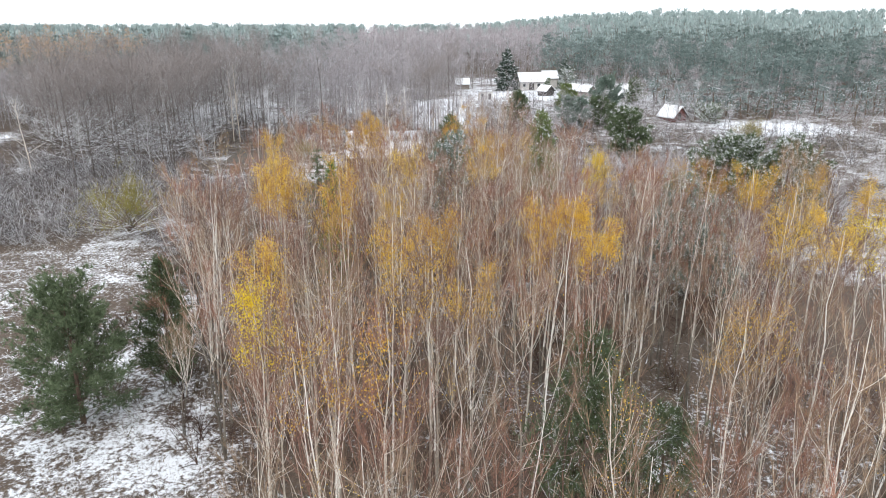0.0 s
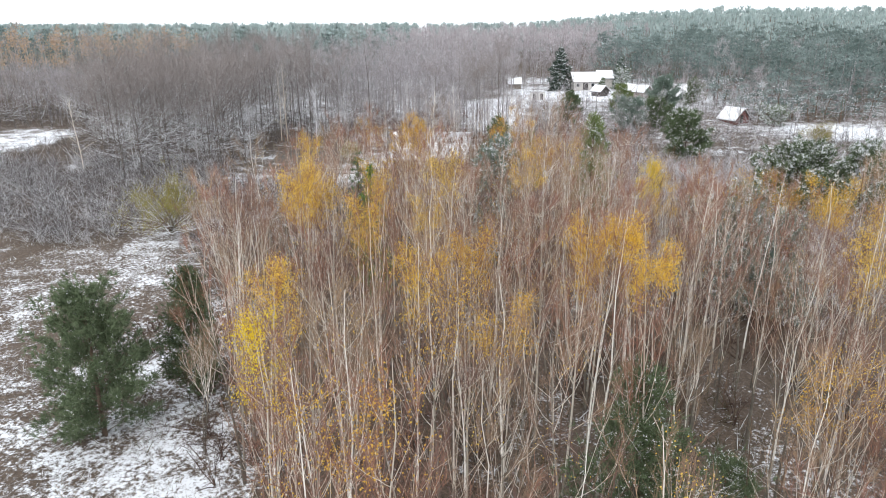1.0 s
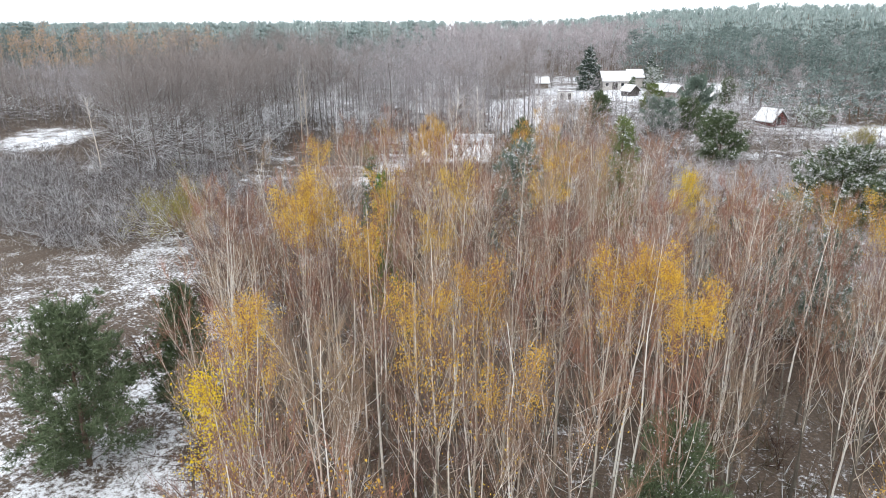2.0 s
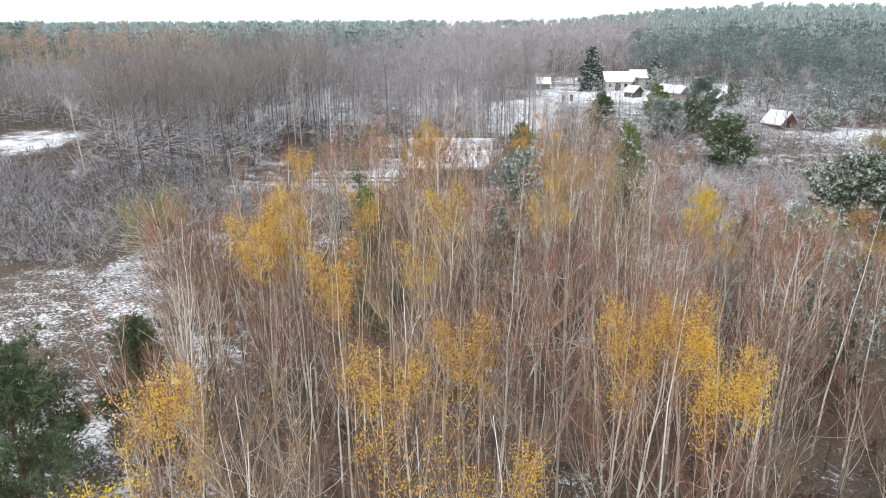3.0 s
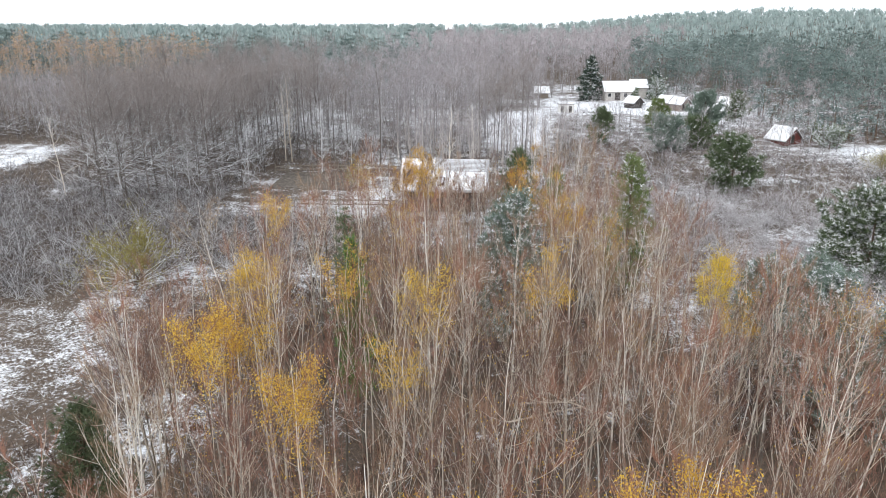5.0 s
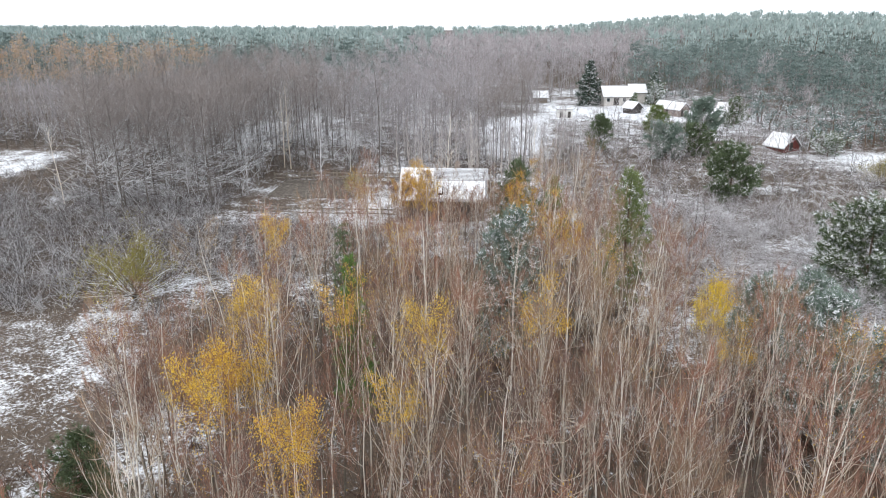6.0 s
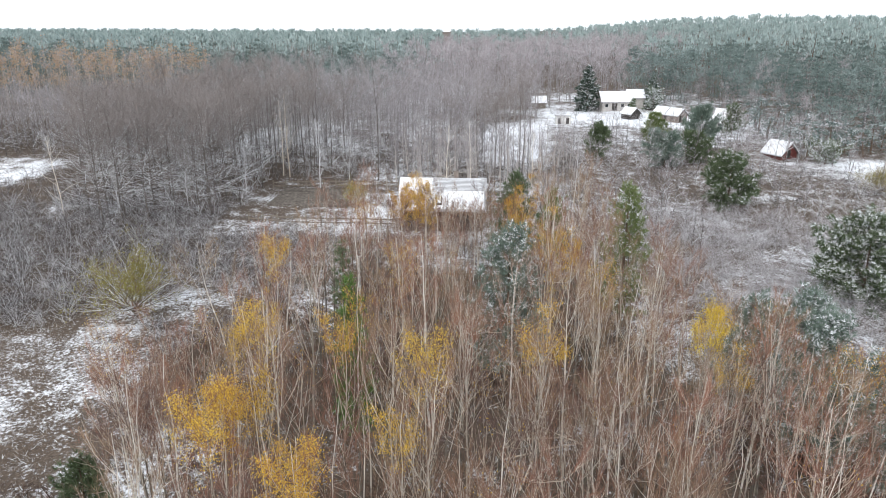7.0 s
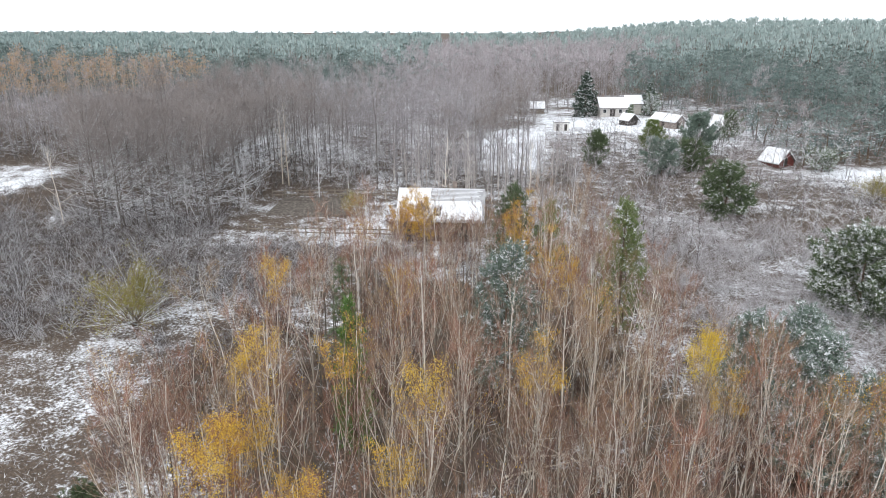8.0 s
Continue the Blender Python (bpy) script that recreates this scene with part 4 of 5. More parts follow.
def bush(seed, height, width, n, m=0, stems=10, twig=0.027, stem_m=None, thick=0.024):
    rng = np.random.default_rng(seed)
    g = Geo()
    az = rng.uniform(0, 2 * np.pi, stems)
    el = np.radians(rng.uniform(35, 80, stems))
    d = np.stack([np.cos(az) * np.cos(el), np.sin(az) * np.cos(el), np.sin(el)], 1)
    ln = rng.uniform(0.7, 1.1, stems) * height
    p = bent(rng, rng.normal(0, width * 0.07, (stems, 3)) * [1, 1, 0], d, ln, 4 if stems > 6 else 3, (0, 0, -0.38), 0.13)
    p[:, :, :2] *= width / height * 0.75
    g.tubes(p, np.full((stems, 1), thick) * np.linspace(1, 0.45, p.shape[1])[None], 3, m + 2 if stem_m is None else stem_m)
    i = rng.integers(0, stems, n)
    c = along(p[i], rng.uniform(0.2, 1, n)) + rng.normal(0, 0.12, (n, 3))
    dd = (p[i, -1] - p[i, 1]) / (np.linalg.norm(p[i, -1] - p[i, 1], axis=1, keepdims=True) + 1e-9) * 0.7 + rng.normal(0, 0.5, c.shape) + np.array([[0, 0, 0.15]])
    g.slivers(c, dd * rng.uniform(0.3, 0.8, (n, 1)), rng.uniform(0.7, 1.3, n) * twig, m, rng)
    return g


def scrub_here(x, y):
    if clearing(x, y) or in_stand(x, y):
        return False
    left = -80 < x < edge(y, LEFT_EDGE) - 5 and y > 62 + 6 * math.sin(x * 0.2) + max(0, (-35 - x)) * 0.1 and y < 96
    right = edge(y, RIGHT_EDGE) + 2 < x < 80 and 44 < y < 127 and (x < 52 or y < 119)
    mid = -14 < x < 22 and 76 < y < 118
    floor = bare_wood(x, y) and y < 130
    edge_of_clearing = -100 < x < -45 and 62 < y < 118 and x / (y - 14) < -0.66
    return left or right or mid or floor or edge_of_clearing or open_scrub(x, y)


kinds = [bush(300 + i, 2.4 + 0.3 * (i % 4), 3.6, 150, i % 2, 10, 0.021, 2, 0.017).packed() for i in range(8)] + [bush(320 + i, 2.4 + 0.3 * (i % 4), 3.6, 58, i % 2, 6, 0.045).packed() for i in range(8)]
rows = [(2 * rng.integers(0, 4) + (8 if y > 92 else 0) + (1 if rng.uniform() < (0.72 + 0.2 * step01((-34 - x) / 10) if x < 0 else 0.2 + 0.55 * step01((y - 88) / 20)) else 0), x, y, rng.uniform(0.7, 1.25), rng.uniform(0.6, 1.2) * (1.6 if bare_wood(x, y) else 1.0), rng.uniform(0, 6.28)) for x, y in spread(rng, (-95, 44, 80, 148), 2.75, scrub_here)]
scatter("willow_scrub", kinds, rows, [FROSTTWIG, SCRUBTWIG, SCRUBSTEM, DARKSTEM], "grey willow scrub with snow on its thin branches", "scrub")

# the thicket at the foot of the alders: crowded grey shoots with snow along many of them
kinds = [bush(380 + i, 2.6 + 0.3 * (i % 4), 3.2, 280, 0, 13, 0.017, 1, 0.021).packed() for i in range(6)]
rows = [(rng.integers(0, 6), x, y, rng.uniform(0.8, 1.3), rng.uniform(0.5, 1.25), rng.uniform(0, 6.28)) for x, y in spread(rng, (-80, 58, -18, 92), 1.95, lambda x, y: x < edge(y, LEFT_EDGE) - 3.5 and not clearing(x, y) and y > 62 + 4 * math.sin(x * 0.2) and x > -20 - y * 0.62 and noise.noise((x * 0.14, y * 0.14, 9.0)) > -0.42)]
scatter("willow_thicket", kinds, rows, [SCRUBTWIG, SCRUBSTEM], "dense dark thicket with snow lying along its shoots", "thicket")

kinds = [bush(390 + i, 2.5 + 0.3 * (i % 4), 3.2, 240, 0, 12, 0.018, 1, 0.014).packed() for i in range(6)]
rows = [(rng.integers(0, 6), x, y, rng.uniform(0.8, 1.3), rng.uniform(0.6, 1.3), rng.uniform(0, 6.28)) for x, y in spread(rng, (12, 56, 46, 98), 2.1, lambda x, y: x > edge(y, RIGHT_EDGE) + 3 and x < 0.72 * (y - 14) and noise.noise((x * 0.12, y * 0.12, 11.0)) > -0.35)]
scatter("frosted_scrub", kinds, rows, [MIXTWIG, SCRUBSTEM], "pale frosted scrub with snow along its twigs", "scrub")


def brush_here(x, y):
    if glade(x, y):
        return False
    if (x - 17.0) ** 2 / 14 + (y - 42) ** 2 / 60 < 1:
        return True
    if in_stand(x, y):
        return noise.noise((x * 0.12, y * 0.12, 2.0)) > 0.0
    return 20 < y < 66 and (edge(y, LEFT_EDGE) - (8 if y > 32 else 2.5) < x < edge(y, LEFT_EDGE) and noise.noise((x * 0.2, y * 0.2, 5.0)) > -0.15 or edge(y, RIGHT_EDGE) < x < edge(y, RIGHT_EDGE) + 6 and y < 50)


kinds = [bush(360 + i, 2.2 + 0.3 * (i % 4), 2.6, 150, 0, 8, 0.018).packed() for i in range(4)]
rows = [(rng.integers(0, 4), x, y, rng.uniform(0.7, 1.2), rng.uniform(0.6, 1.3), rng.uniform(0, 6.28)) for x, y in spread(rng, (-24, 14, 30, 72), 2.0, brush_here)]
scatter("brushwood", kinds, rows, [BRUSH, BRUSH, BRUSH], "red-brown bare bushes at the foot of the birches", "brushwood")


def tussock(seed, n, height, m):
    r = np.random.default_rng(seed)
    g = Geo()
    c = r.normal(0, 0.22, (n, 3)) * [1, 1, 0]
    d = r.normal(0, 0.6, (n, 3)) + [0, 0, 0.8]
    d /= np.linalg.norm(d, axis=1, keepdims=True)
    g.slivers(c, d * r.uniform(0.5, 1.2, (n, 1)) * height, r.uniform(0.02, 0.045, n), m, r)
    return g


kinds = [tussock(400 + i, 11, 0.4, 0).packed() for i in range(6)]
rows = [(rng.integers(0, 6), x, y, rng.uniform(0.6, 1.6), rng.uniform(0.4, 1.3), rng.uniform(0, 6.28)) for x, y in spread(rng, (-62, 14, -7, 74), 0.62, lambda x, y: x < edge(y, LEFT_EDGE) + 1 and noise.noise((x * 0.16, y * 0.16, 3.0)) + 0.25 * noise.noise((x * 0.7, y * 0.7, 1.0)) > -0.26)]
scatter("meadow_grass", kinds, rows, [STRAW], "tussocks of dead brown grass sticking out of the snow", "grass")
kinds = [bare_tree(440 + i, 5.0 + 0.7 * i, 60, 8, 0.8, 0.014).packed() for i in range(5)]
rows = [(rng.integers(0, 5), x, y, rng.uniform(0.7, 1.1), rng.uniform(0.7, 1.25), rng.uniform(0, 6.28)) for x, y in spread(rng, (-15, 10, 22, 72), 3.6, lambda x, y: in_stand(x, y) and not glade(x, y))]
scatter("birch_saplings", kinds, rows, [PINEBARK, OLIVEBRUSH], "thin dark saplings standing between the birch trunks", "saplings")
kinds = [tussock(420 + i, 16, 0.9, 0).packed() for i in range(6)]
rows = [(rng.integers(0, 6), x, y, rng.uniform(0.7, 1.6), rng.uniform(0.5, 1.4), rng.uniform(0, 6.28)) for x, y in spread(rng, (-22, 9, 26, 76), 1.05, lambda x, y: edge(y, LEFT_EDGE) - 6 < x < edge(y, RIGHT_EDGE) + 4 and not glade(x, y) and noise.noise((x * 0.13, y * 0.13, 7.0)) > -0.18)]
scatter("undergrowth", kinds, rows, [OLIVEBRUSH], "olive-brown brushwood under the birches", "undergrowth")

# ---- single trees in the open ----


def olive_willow(x, y, size=1.0):
    r = np.random.default_rng(77 + int(size * 10))
    w, t, f = Geo(), Geo(), Geo()
    n = 34
    az, el = r.uniform(0, 2 * np.pi, n), np.radians(90 - 72 * r.uniform(0, 1, n) ** 0.6)
    d = np.stack([np.cos(az) * np.cos(el), np.sin(az) * np.cos(el), np.sin(el)], 1)
    p = bent(r, np.tile([[0, 0, 0.5]], (n, 1)) + r.normal(0, 0.15, (n, 3)), d, r.uniform(2.9, 3.9, n), 6, (0, 0, -0.16), 0.035)
    w.tubes(p, np.full((n, 1), 0.07) * np.linspace(1, 0.25, 6)[None], 4, 0)
    q = np.repeat(p, 7, 0)
    fr = r.uniform(0.3, 1, len(q))
    d2 = (q[:, -1] - q[:, 0]) / 4 + r.normal(0, 0.5, (len(q), 3)) + [0, 0, 0.2]
    b = bent(r, along(q, fr), d2, r.uniform(0.6, 1.5, len(q)), 3, (0, 0, 0.1), 0.08)
    w.tubes(b, np.full((len(b), 1), 0.018) * np.linspace(1, 0.4, 3)[None], 3, 0)
    c = along(np.repeat(b, 9, 0), r.uniform(0.1, 1, len(b) * 9))
    t.slivers(c, r.normal(0, 0.3, c.shape) + [0, 0, 0.15], np.full(len(c), 0.016), 0, r)
    up = c[(c[:, 2] > 2.0) & (c[:, 0] < 1.6) | (r.uniform(size=len(c)) < 0.12)]
    f.flakes(up[r.integers(0, len(up), 7500)] + r.normal(0, 0.22, (7500, 3)), r.uniform(0.055, 0.10, 7500), 0, r)
    ob = thing("willow_tree", x, y, "spreading willow with olive-green leaves and snowy limbs", "willow tree")
    ob.scale = (size, size, size)
    part("trunk", w, shade("willow_bark", [(0.10, 0.08, 0.06), (0.26, 0.22, 0.17)], 2.0, snow=0.6, up=0.5), ob)
    tagged(part("crown", t, TWIG, ob), kind="stuff")
    tagged(part("foliage", f, WILLOWLEAF, ob, "olive-green leaves"), kind="stuff")


olive_willow(-28.8, 60.4, 1.25)
olive_willow(-19.6, 96.5, 0.75)
olive_willow(48.0, 108.0, 0.9)
for k, (x, y, h, w) in enumerate([(-22.9, 54.4, 3.0, 4.2), (-20.6, 57.5, 2.2, 3.4), (-25.0, 57.0, 2.2, 3.2)]):
    ob = thing("bare_bush", x, y, "dense dark bare bush with snow on its shoots beside the willow", "bush", "bushes beside the willow")
    tagged(part("crown", bush(520 + k, h, w, 900, 0, 22, 0.013, 1, 0.013), [SCRUBTWIG, SCRUBSTEM], ob), kind="stuff")
for x, y, h, s in [(-12.2, 28.5, 6.5, 2), (-11.4, 31.0, 6.0, 1), (-14.5, 33.0, 5.5, 1)]:
    ob = birch("birch_tree", int(900 + h * 10), h, s, 0, "bare pale birch with forked stems beside the meadow", spread_out=0.9, pale_share=1.0)
    ob.matrix_basis = Matrix.Translation((x, y, at(x, y) - 0.05))

# ---- far row of orange birches ----
def leafy_far(seed, height, n):
    g = bare_tree(seed, height, 60, 12, 0.8, 0.07)
    r = np.random.default_rng(seed)
    v = g.packed()[0]
    top = v[v[:, 2] > height * 0.5]
    g.flakes(top[r.integers(0, len(top), n)] + r.normal(0, 0.35, (n, 3)), r.uniform(0.18, 0.36, n), 2, r)
    return g


PALEBARK = shade("far_birch_bark", [(0.30, 0.26, 0.23), (0.58, 0.54, 0.50)], 0.8)
kinds = [leafy_far(330 + i, 14 + i % 3, (300, 80, 230, 40, 120, 30)[i]).packed() for i in range(6)]
rows = [(rng.integers(0, 6) if x > -120 else rng.integers(0, 4), x, y, rng.uniform(0.9, 1.15), rng.uniform(0.85, 1.1), rng.uniform(0, 6.28)) for x, y in spread(rng, (-150, 146, -72, 172), 4.2, lambda x, y: y > 150 + 6 * math.sin(x * 0.09))]
rows += [(0, -79.5, 158.0, 1.2, 1.0, 0.3), (1, -77.0, 159.0, 1.0, 0.95, 1.3)]
scatter("far_birch_wood", kinds, rows, [PALEBARK, GREYTWIG, ORANGE], "distant row of birches with faded orange leaves", "wood")

# ---- farm buildings ----
PLASTER = shade("grey_plaster", [(0.40, 0.38, 0.36), (0.56, 0.54, 0.51)], 1.2, bump=0.1)
WHITEWALL = shade("white_plaster", [(0.62, 0.61, 0.59), (0.78, 0.77, 0.75)], 1.2)
BROWNWALL = shade("brown_brick_wall", [(0.17, 0.14, 0.125), (0.30, 0.25, 0.22)], 2.5)
REDWALL = shade("red_board_wall", [(0.11, 0.035, 0.03), (0.20, 0.065, 0.055)], 2.0)
DARKWALL = shade("dark_board_wall", [(0.035, 0.032, 0.03), (0.09, 0.08, 0.075)], 2.0)
GREENWALL = shade("pale_green_wall", [(0.30, 0.36, 0.30), (0.42, 0.47, 0.40)], 2.0)
ROOFSNOW = shade("snow_on_roof", [(0.76, 0.78, 0.82), (0.87, 0.88, 0.90)], 0.8, 0.55, bump=0.2)
GREYSHEET = shade("grey_roof_sheet", [(0.30, 0.30, 0.31), (0.46, 0.46, 0.48)], 1.5)
ROOFEDGE = shade("roof_sheet", [(0.10, 0.09, 0.09), (0.2, 0.18, 0.17)], 2.0)
SOIL = shade("turned_soil", [(0.075, 0.063, 0.053), (0.13, 0.112, 0.096), (0.22, 0.195, 0.175)], 2.2, bump=0.5)
GREYWOOD = shade("weathered_wood", [(0.14, 0.12, 0.10), (0.30, 0.26, 0.22)], 3.0)
PANE = bpy.data.materials.new("window_glass")
PANE.use_nodes = True
PANE.node_tree.nodes["Principled BSDF"].inputs["Base Color"].default_value = (0.03, 0.035, 0.04, 1)
PANE.node_tree.nodes["Principled BSDF"].inputs["Roughness"].default_value = 0.08


PLAN = 0.8  # the plan below is drawn at four fifths


def prism(l, d, eave, ridge, m=0, x0=0.0):
    """Walls with gables: l along x (the ridge), d along y."""
    g = Geo()
    a, b = l / 2, d / 2
    v = [(s * a + x0, y, z) for s in (-1, 1) for y, z in ((-b, -0.4), (b, -0.4), (b, eave), (0, ridge), (-b, eave))]
    t = [(0, 2, 1), (0, 4, 2), (4, 3, 2), (5, 6, 7), (5, 7, 9), (9, 7, 8), (0, 5, 9), (0, 9, 4), (1, 2, 7), (1, 7, 6), (4, 9, 8), (4, 8, 3), (3, 8, 7), (3, 7, 2)]
    g.add(v, t, m)
    return g


def slab(l, d, eave, ridge, side, over, lift, thick, x0=0.0):
    """One roof slope, side -1 (front) or 1 (back)."""
    g = Geo()
    a = l / 2 + over
    b = d / 2
    sl = (ridge - eave) / b
    low = (side * (b + over), eave - over * sl + lift)
    high = (0.0, ridge + lift)
    v = [(s * a + x0, y, z + dz) for s in (-1, 1) for y, z in (low, high) for dz in (0, thick)]
    q = [(0, 1, 3, 2), (4, 6, 7, 5), (0, 4, 5, 1), (2, 3, 7, 6), (0, 2, 6, 4), (1, 5, 7, 3)]
    g.add(v, [t for i, j, k, n in q for t in ((i, j, k), (i, k, n))], 0)
    return g


def box_geo(c, s, turn=0.0):
    g = Geo()
    g.box(c, s, 0, turn)
    return g


def house(name, x, y, turn, l, d, eave, ridge, wall, label, category, windows=(), doors=(), chimney=None, snow_thick=0.10):
    """windows and doors: (wall 'f' front, 'l' left gable or 'r' right gable, place along it, sill, width, height)."""
    ob = thing(name, x, y, label, category, turn=radians(turn), z=at(x, y))
    l, d, eave, ridge = l * PLAN, d * PLAN, eave * PLAN, ridge * PLAN
    windows, doors = [[(w[0], *[v * PLAN for v in w[1:]]) for w in ws] for ws in (windows, doors)]
    part("wall", prism(l, d, eave, ridge), wall, ob, smooth=False)
    for side in (-1, 1):
        r = part("roof", slab(l, d, eave, ridge, side, 0.35, 0.02, 0.08), ROOFEDGE, ob, smooth=False)
        s = part("snow", slab(l, d, eave, ridge, side, 0.33, 0.104, snow_thick), ROOFSNOW, ob, "snow lying on the roof", smooth=False)
        s.parent = r
    for i, (where, u, sill, w, h) in enumerate(list(windows) + list(doors)):
        door = i >= len(windows)
        size, c = ((w, 0.06, h), (u, -d / 2 - 0.02, sill + h / 2)) if where == "f" else ((0.06, w, h), ((l / 2 + 0.02) * (1 if where == "r" else -1), u, sill + h / 2))
        f = part("door" if door else "window_frame", box_geo(c, size), DARKWALL if door else WHITEWALL, ob, smooth=False)
        if not door:
            off = np.array([0, -0.02, 0]) if where == "f" else np.array([0.02 if where == "r" else -0.02, 0, 0])
            part("pane", box_geo(np.array(c) + off, np.array(size) - (np.array([0.16, 0.0, 0.16]) if where == "f" else np.array([0.0, 0.16, 0.16]))), PANE, f, smooth=False)
    if chimney:
        part("chimney", box_geo((chimney, 0.3, ridge + 0.4), (0.5, 0.5, 1.2)), BROWNWALL, ob, smooth=False)
    return ob


house("farmhouse", 22.6, 185.0, 8, 9.0, 7.0, 2.7, 5.2, PLASTER, "grey plastered farmhouse with a snow-covered gable roof", "house",
      [("f", -3.2, 1.0, 1.1, 1.2), ("f", 1.5, 1.0, 1.1, 1.2), ("l", 0.0, 1.0, 1.1, 1.3), ("f", 3.4, 1.0, 1.0, 1.1)], [("f", -0.8, 0.1, 1.6, 2.1)], chimney=-2.5)
house("farm_annex", 27.6, 188.0, 8, 4.6, 5.0, 3.4, 5.4, PLASTER, "low annex behind the farmhouse with a snowy roof", "house")
house("garden_hut", 24.4, 170.0, -50, 3.4, 3.6, 1.6, 3.0, DARKWALL, "small dark hut with a snow-covered gable roof", "hut", [], [("r", 0.0, 0.1, 0.9, 1.7)])
house("barn", 33.6, 166.6, -50, 3.6, 3.8, 1.9, 3.4, BROWNWALL, "brown brick barn with a snow-covered gable roof", "barn", [("r", 0.9, 1.0, 0.6, 0.6)], [("r", -0.7, 0.1, 1.0, 1.7)])
house("outhouse", 31.2, 169.2, -50, 3.4, 3.6, 1.9, 3.4, BROWNWALL, "brown outhouse beside the barn with a snowy roof", "outhouse", [], [("f", 0.4, 0.1, 1.0, 1.9)])
house("garage", 39.4, 157.0, -25, 4.4, 4.2, 1.8, 3.1, GREENWALL, "pale green garage with a snow-covered roof", "garage", [("f", 1.2, 0.9, 1.0, 0.7)], [])
house("tool_shed", 42.4, 161.5, -25, 4.6, 4.4, 2.2, 4.0, GREYWOOD, "grey board shed with a snow-covered gable roof", "shed", [("f", 0.0, 1.2, 0.8, 0.7)], [])
house("red_shed", 42.2, 128.6, -58, 4.4, 4.4, 0.9, 3.0, REDWALL, "red board shed with a snow-covered gable roof", "shed", [], [("r", -0.2, 0.1, 0.9, 1.6)], snow_thick=0.16)
house("far_shed", 4.5, 191.0, 5, 4.2, 4.0, 1.8, 3.4, GREYWOOD, "grey shed between the trees with a snowy roof", "shed")


def flat_shed(x, y):
    ob = thing("flat_shed", x, y, "small white plastered shed with two dark openings", "shed", turn=radians(6), z=at(x, y))
    part("wall", box_geo((0, 0, 0.7), (3.0, 2.2, 1.9)), WHITEWALL, ob, smooth=False)
    part("roof", box_geo((0, 0, 1.71), (3.2, 2.4, 0.10)), ROOFEDGE, ob, smooth=False)
    part("snow", box_geo((0, 0, 1.81), (3.15, 2.35, 0.08)), ROOFSNOW, ob, smooth=False)
    for u in (-0.8, 0.8):
        part("door", box_geo((u, -1.11, 0.7), (0.6, 0.06, 1.3)), DARKWALL, ob, smooth=False)


flat_shed(9.0, 157.0)


def roof_house():
    """The dark house behind the birches: a wide snowy sheet roof with battens and one skylight."""
    l, d, eave, ridge = 9.4, 7.4, 2.5, 5.1
    ob = thing("cottage", -7.9, 91.0, "dark cottage with a wide snow-covered sheet roof and a skylight", "house", turn=radians(3), z=at(-7.6, 91.0))
    part("wall", prism(l, d, eave, ridge), DARKWALL, ob, smooth=False)
    sl = (ridge - eave) / (d / 2)
    for side in (-1, 1):
        r = part("roof", slab(l, d, eave, ridge, side, 0.35, 0.02, 0.08), GREYSHEET, ob, smooth=False)
        if side == 1:
            part("snow", slab(l, d, eave, ridge, side, 0.33, 0.104, 0.07), ROOFSNOW, r, smooth=False)
            continue
        part("snow", slab(l * 0.34, d, eave, ridge, side, 0.30, 0.104, 0.07, -l * 0.33), ROOFSNOW, r, "snow lying on the roof", smooth=False)
        a = math.atan(sl)
        g = Geo()
        g.box((0, 0, 0), (l * 0.67, d * 0.30 / math.cos(a), 0.07), 0)
        v = g.v[0]
        v[:] = v @ np.array([[1, 0, 0], [0, math.cos(a), math.sin(a)], [0, -math.sin(a), math.cos(a)]]) + [l * 0.17, -d * 0.37, ridge - d * 0.37 * sl + 0.145]
        part("snow", g, ROOFSNOW, r, smooth=False)
        rows_n = 10
        for i in range(rows_n):
            y = -0.12 - d * 0.22 * i / rows_n
            z = ridge + 0.13 + y * sl
            part("snow_strip", box_geo((l * (0.17 + 0.02 * math.sin(i * 1.7)), y, z), (l * (0.60 + 0.05 * math.sin(i * 2.3)), 0.115, 0.04)), ROOFSNOW, r, smooth=False)
    y = -d / 2 + 0.75
    z = ridge + y * sl + 0.20
    g = Geo()
    g.box((0, 0, 0), (0.72, 1.15, 0.30), 0)
    v = g.v[0]
    a = math.atan(sl)
    v[:] = v @ np.array([[1, 0, 0], [0, math.cos(a), math.sin(a)], [0, -math.sin(a), math.cos(a)]]) + [-0.3, y, z]
    f = part("skylight", g, DARKWALL, ob, smooth=False)
    g = Geo()
    g.box((0, 0, 0), (0.46, 0.86, 0.03), 0)
    v = g.v[0]
    v[:] = v @ np.array([[1, 0, 0], [0, math.cos(a), math.sin(a)], [0, -math.sin(a), math.cos(a)]]) + [-0.3, y - 0.05, z + 0.165]
    part("pane", g, ROOFSNOW, f, smooth=False)
    part("chimney", box_geo((1.5, 0.4, ridge + 0.3), (0.5, 0.5, 1.2)), BROWNWALL, ob, smooth=False)


roof_house()


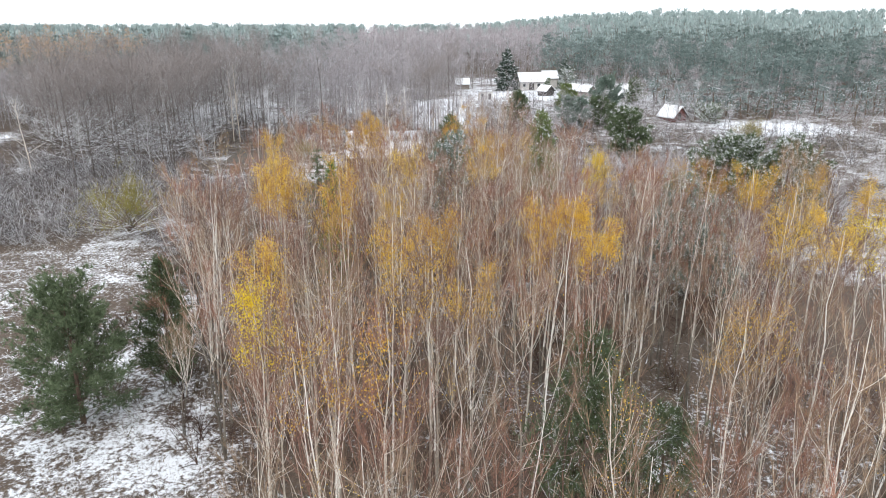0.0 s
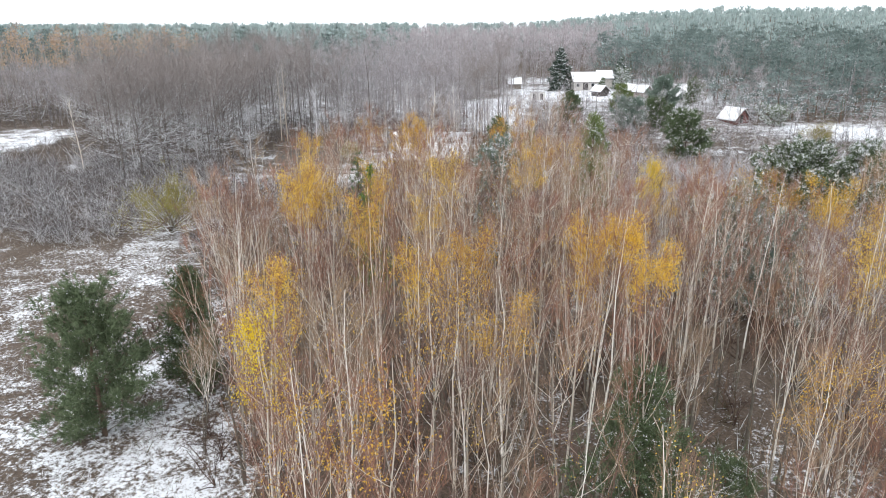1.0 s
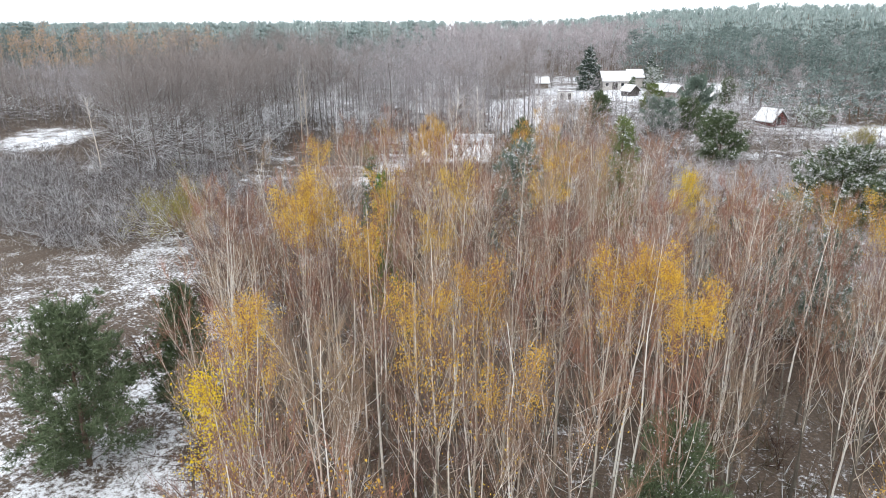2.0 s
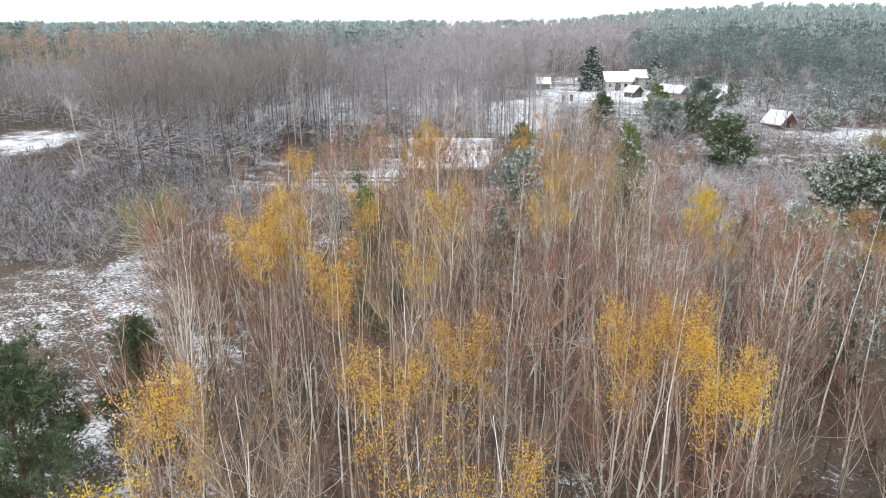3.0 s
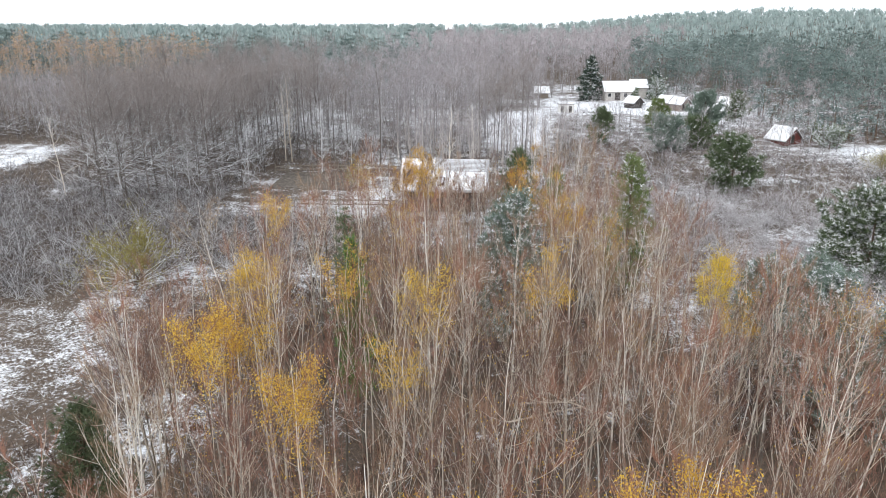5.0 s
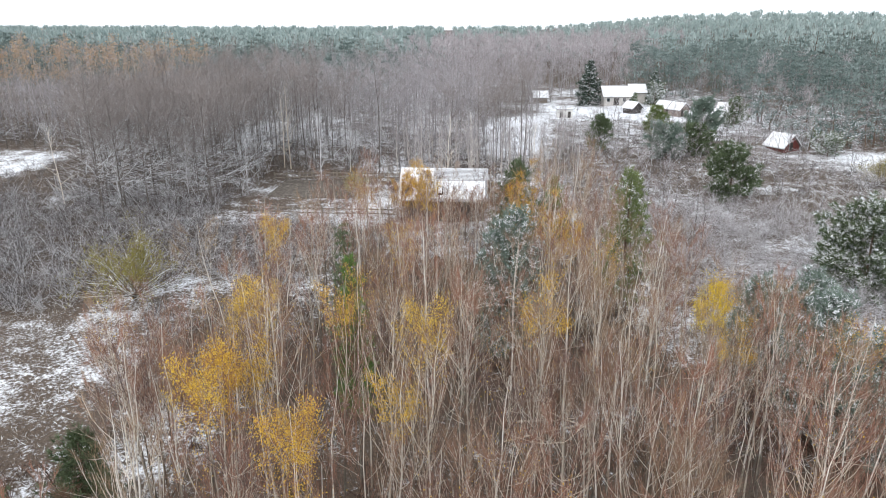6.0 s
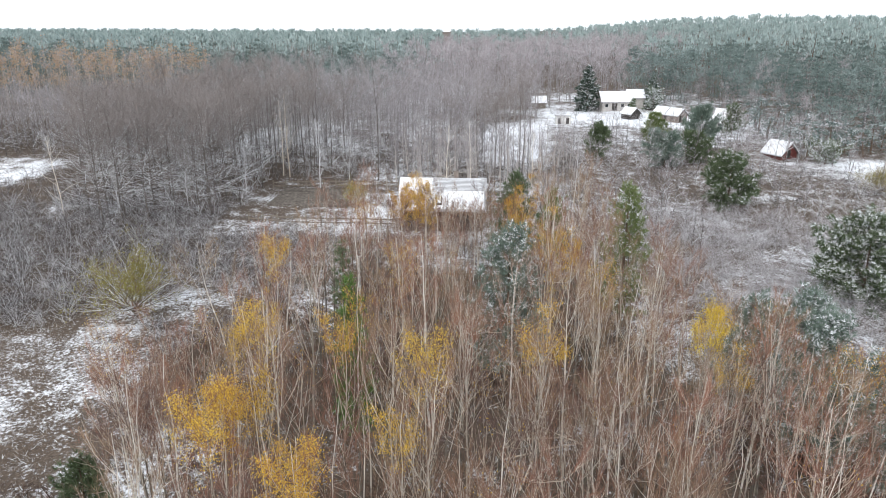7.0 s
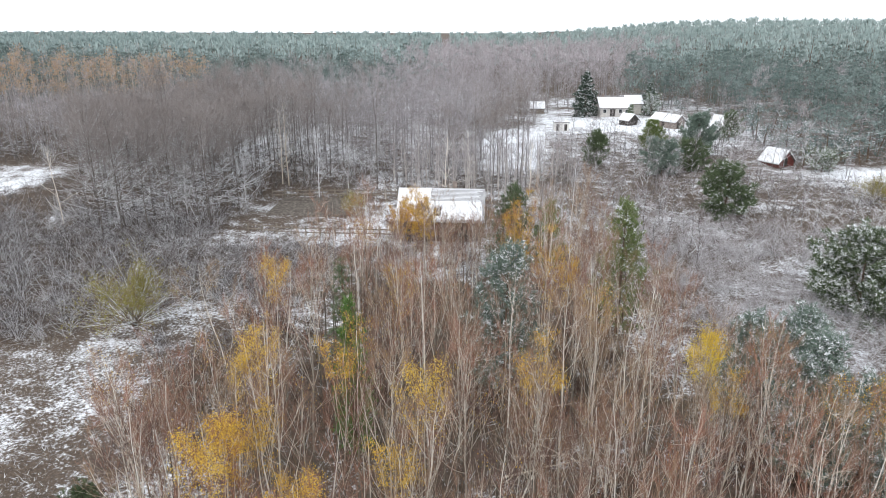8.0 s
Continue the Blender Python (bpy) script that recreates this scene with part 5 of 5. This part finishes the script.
def garden():
    g = Geo()
    xs, ys = np.meshgrid(np.linspace(-31.5, -20.5, 40), np.linspace(95.5, 103.0, 30))
    z = lie(xs, ys) + 0.14 + 0.05 * np.sin(ys * 9)
    z[0], z[-1] = z[0] - 0.3, z[-1] - 0.3
    z[:, 0], z[:, -1] = z[:, 0] - 0.3, z[:, -1] - 0.3
    h, w = xs.shape
    i = np.arange(h * w).reshape(h, w)
    g.add(np.stack([xs, ys, z], -1), np.concatenate([np.stack([i[:-1, :-1], i[:-1, 1:], i[1:, 1:]], -1).reshape(-1, 3), np.stack([i[:-1, :-1], i[1:, 1:], i[1:, :-1]], -1).reshape(-1, 3)]), 0)
    tagged(new("garden_bed", g.mesh("garden_bed", [SOIL])), "brown turned soil of a kitchen garden in rows", "garden bed", kind="structure")
    for name, (ax, ay), (bx, by), n in [("fence", (-33.0, 103.0), (-14.0, 105.0), 12), ("fence", (-31.0, 89.0), (-13.0, 88.2), 11)]:
        f = thing(name, ax, ay, "low weathered wooden fence of the kitchen garden", "fence")
        for k in range(n):
            u = k / (n - 1)
            px, py = ax + (bx - ax) * u, ay + (by - ay) * u
            part("post", box_geo((px - ax, py - ay, at(px, py) - at(ax, ay) + 0.6), (0.14, 0.14, 1.3)), GREYWOOD, f, smooth=False)
            if k:
                qx, qy = ax + (bx - ax) * (u - 0.5 / (n - 1)), ay + (by - ay) * (u - 0.5 / (n - 1))
                ln = math.hypot(bx - ax, by - ay) / (n - 1)
                for zr in (0.45, 0.95):
                    part("rail", box_geo((qx - ax, qy - ay, at(qx, qy) - at(ax, ay) + zr), (ln, 0.05, 0.14), math.atan2(by - ay, bx - ax)), GREYWOOD, f, smooth=False)


garden()



def yard_bush(k, x, y, h):
    ob = thing("garden_bush", x, y, "low bare bush with snow on its twigs in the farmyard", "bush", "bushes in the farmyard")
    tagged(part("crown", bush(500 + k, h, h * 1.3, 90), [FROSTTWIG if k % 3 else SCRUBTWIG, SCRUBTWIG, SCRUBSTEM, DARKSTEM], ob), kind="stuff")


for k, (x, y) in enumerate(spread(np.random.default_rng(9), (5, 148, 50, 182), 6.0, lambda x, y: y < 176 or x > 34 or x < 14)):
    yard_bush(k, x, y, 1.2 + 0.25 * (k % 5))


def dead_trunk(x, y, h):
    r = np.random.default_rng(3)
    g, c = Geo(), Geo()
    zz = np.linspace(0, 1, 9)
    p = np.zeros((1, 9, 3))
    p[0, :, 2], p[0, :, 0] = h * zz, 0.1 * np.sin(zz * 5)
    g.tubes(p, (0.11 - 0.05 * zz)[None], 6, 0)
    a = r.uniform(0, 6.28, 7)
    q = bent(r, along(np.repeat(p, 7, 0), r.uniform(0.5, 0.95, 7)), np.stack([np.cos(a), np.sin(a), np.full(7, 0.5)], 1), r.uniform(0.3, 0.9, 7), 3, (0, 0, 0.1), 0.05)
    g.tubes(q, np.full((7, 1), 0.02) * np.linspace(1, 0.5, 3)[None], 3, 0)
    tagged(new("dead_trunk", g.mesh("dead_trunk", [PINEBARK])), "dark standing dead trunk among the birches", "dead tree").matrix_basis = Matrix.Translation((x, y, at(x, y) - 0.05))


dead_trunk(4.9, 39.0, 6.9)


def fallen_trunk(k, x, y, turn, ln):
    r = np.random.default_rng(40 + k)
    g = Geo()
    s = np.linspace(-0.5, 0.5, 7)
    px, py = x + ln * s * math.cos(turn), y + ln * s * math.sin(turn)
    p = np.stack([ln * s * math.cos(turn), ln * s * math.sin(turn), lie(px, py) - at(x, y) + 0.10 + 0.03 * r.normal(size=7) + 0.25 * (s + 0.5)], 1)[None]
    g.tubes(p, (0.06 - 0.035 * (s + 0.5))[None], 6, 0)
    tagged(new("fallen_trunk", g.mesh("fallen_trunk", [LIMB])), "fallen pale birch trunk lying on the snowy litter", "fallen trunk", "fallen trunks").matrix_basis = Matrix.Translation((x, y, at(x, y)))


for k, (x, y, turn, ln) in enumerate([(3.2, 46.5, 0.4, 5.5), (4.6, 47.5, 2.6, 4.5), (2.2, 44.8, 1.3, 4.0), (3.0, 47.6, 0.1, 3.2)]):
    fallen_trunk(k, x, y, turn, ln)

# ---- from the drawn plan to true size ----
for ob in list(scene.collection.objects):
    if ob.parent is None and ob.type in ("MESH", "EMPTY"):
        ob.matrix_basis = Matrix.Scale(1 / PLAN, 4) @ ob.matrix_basis
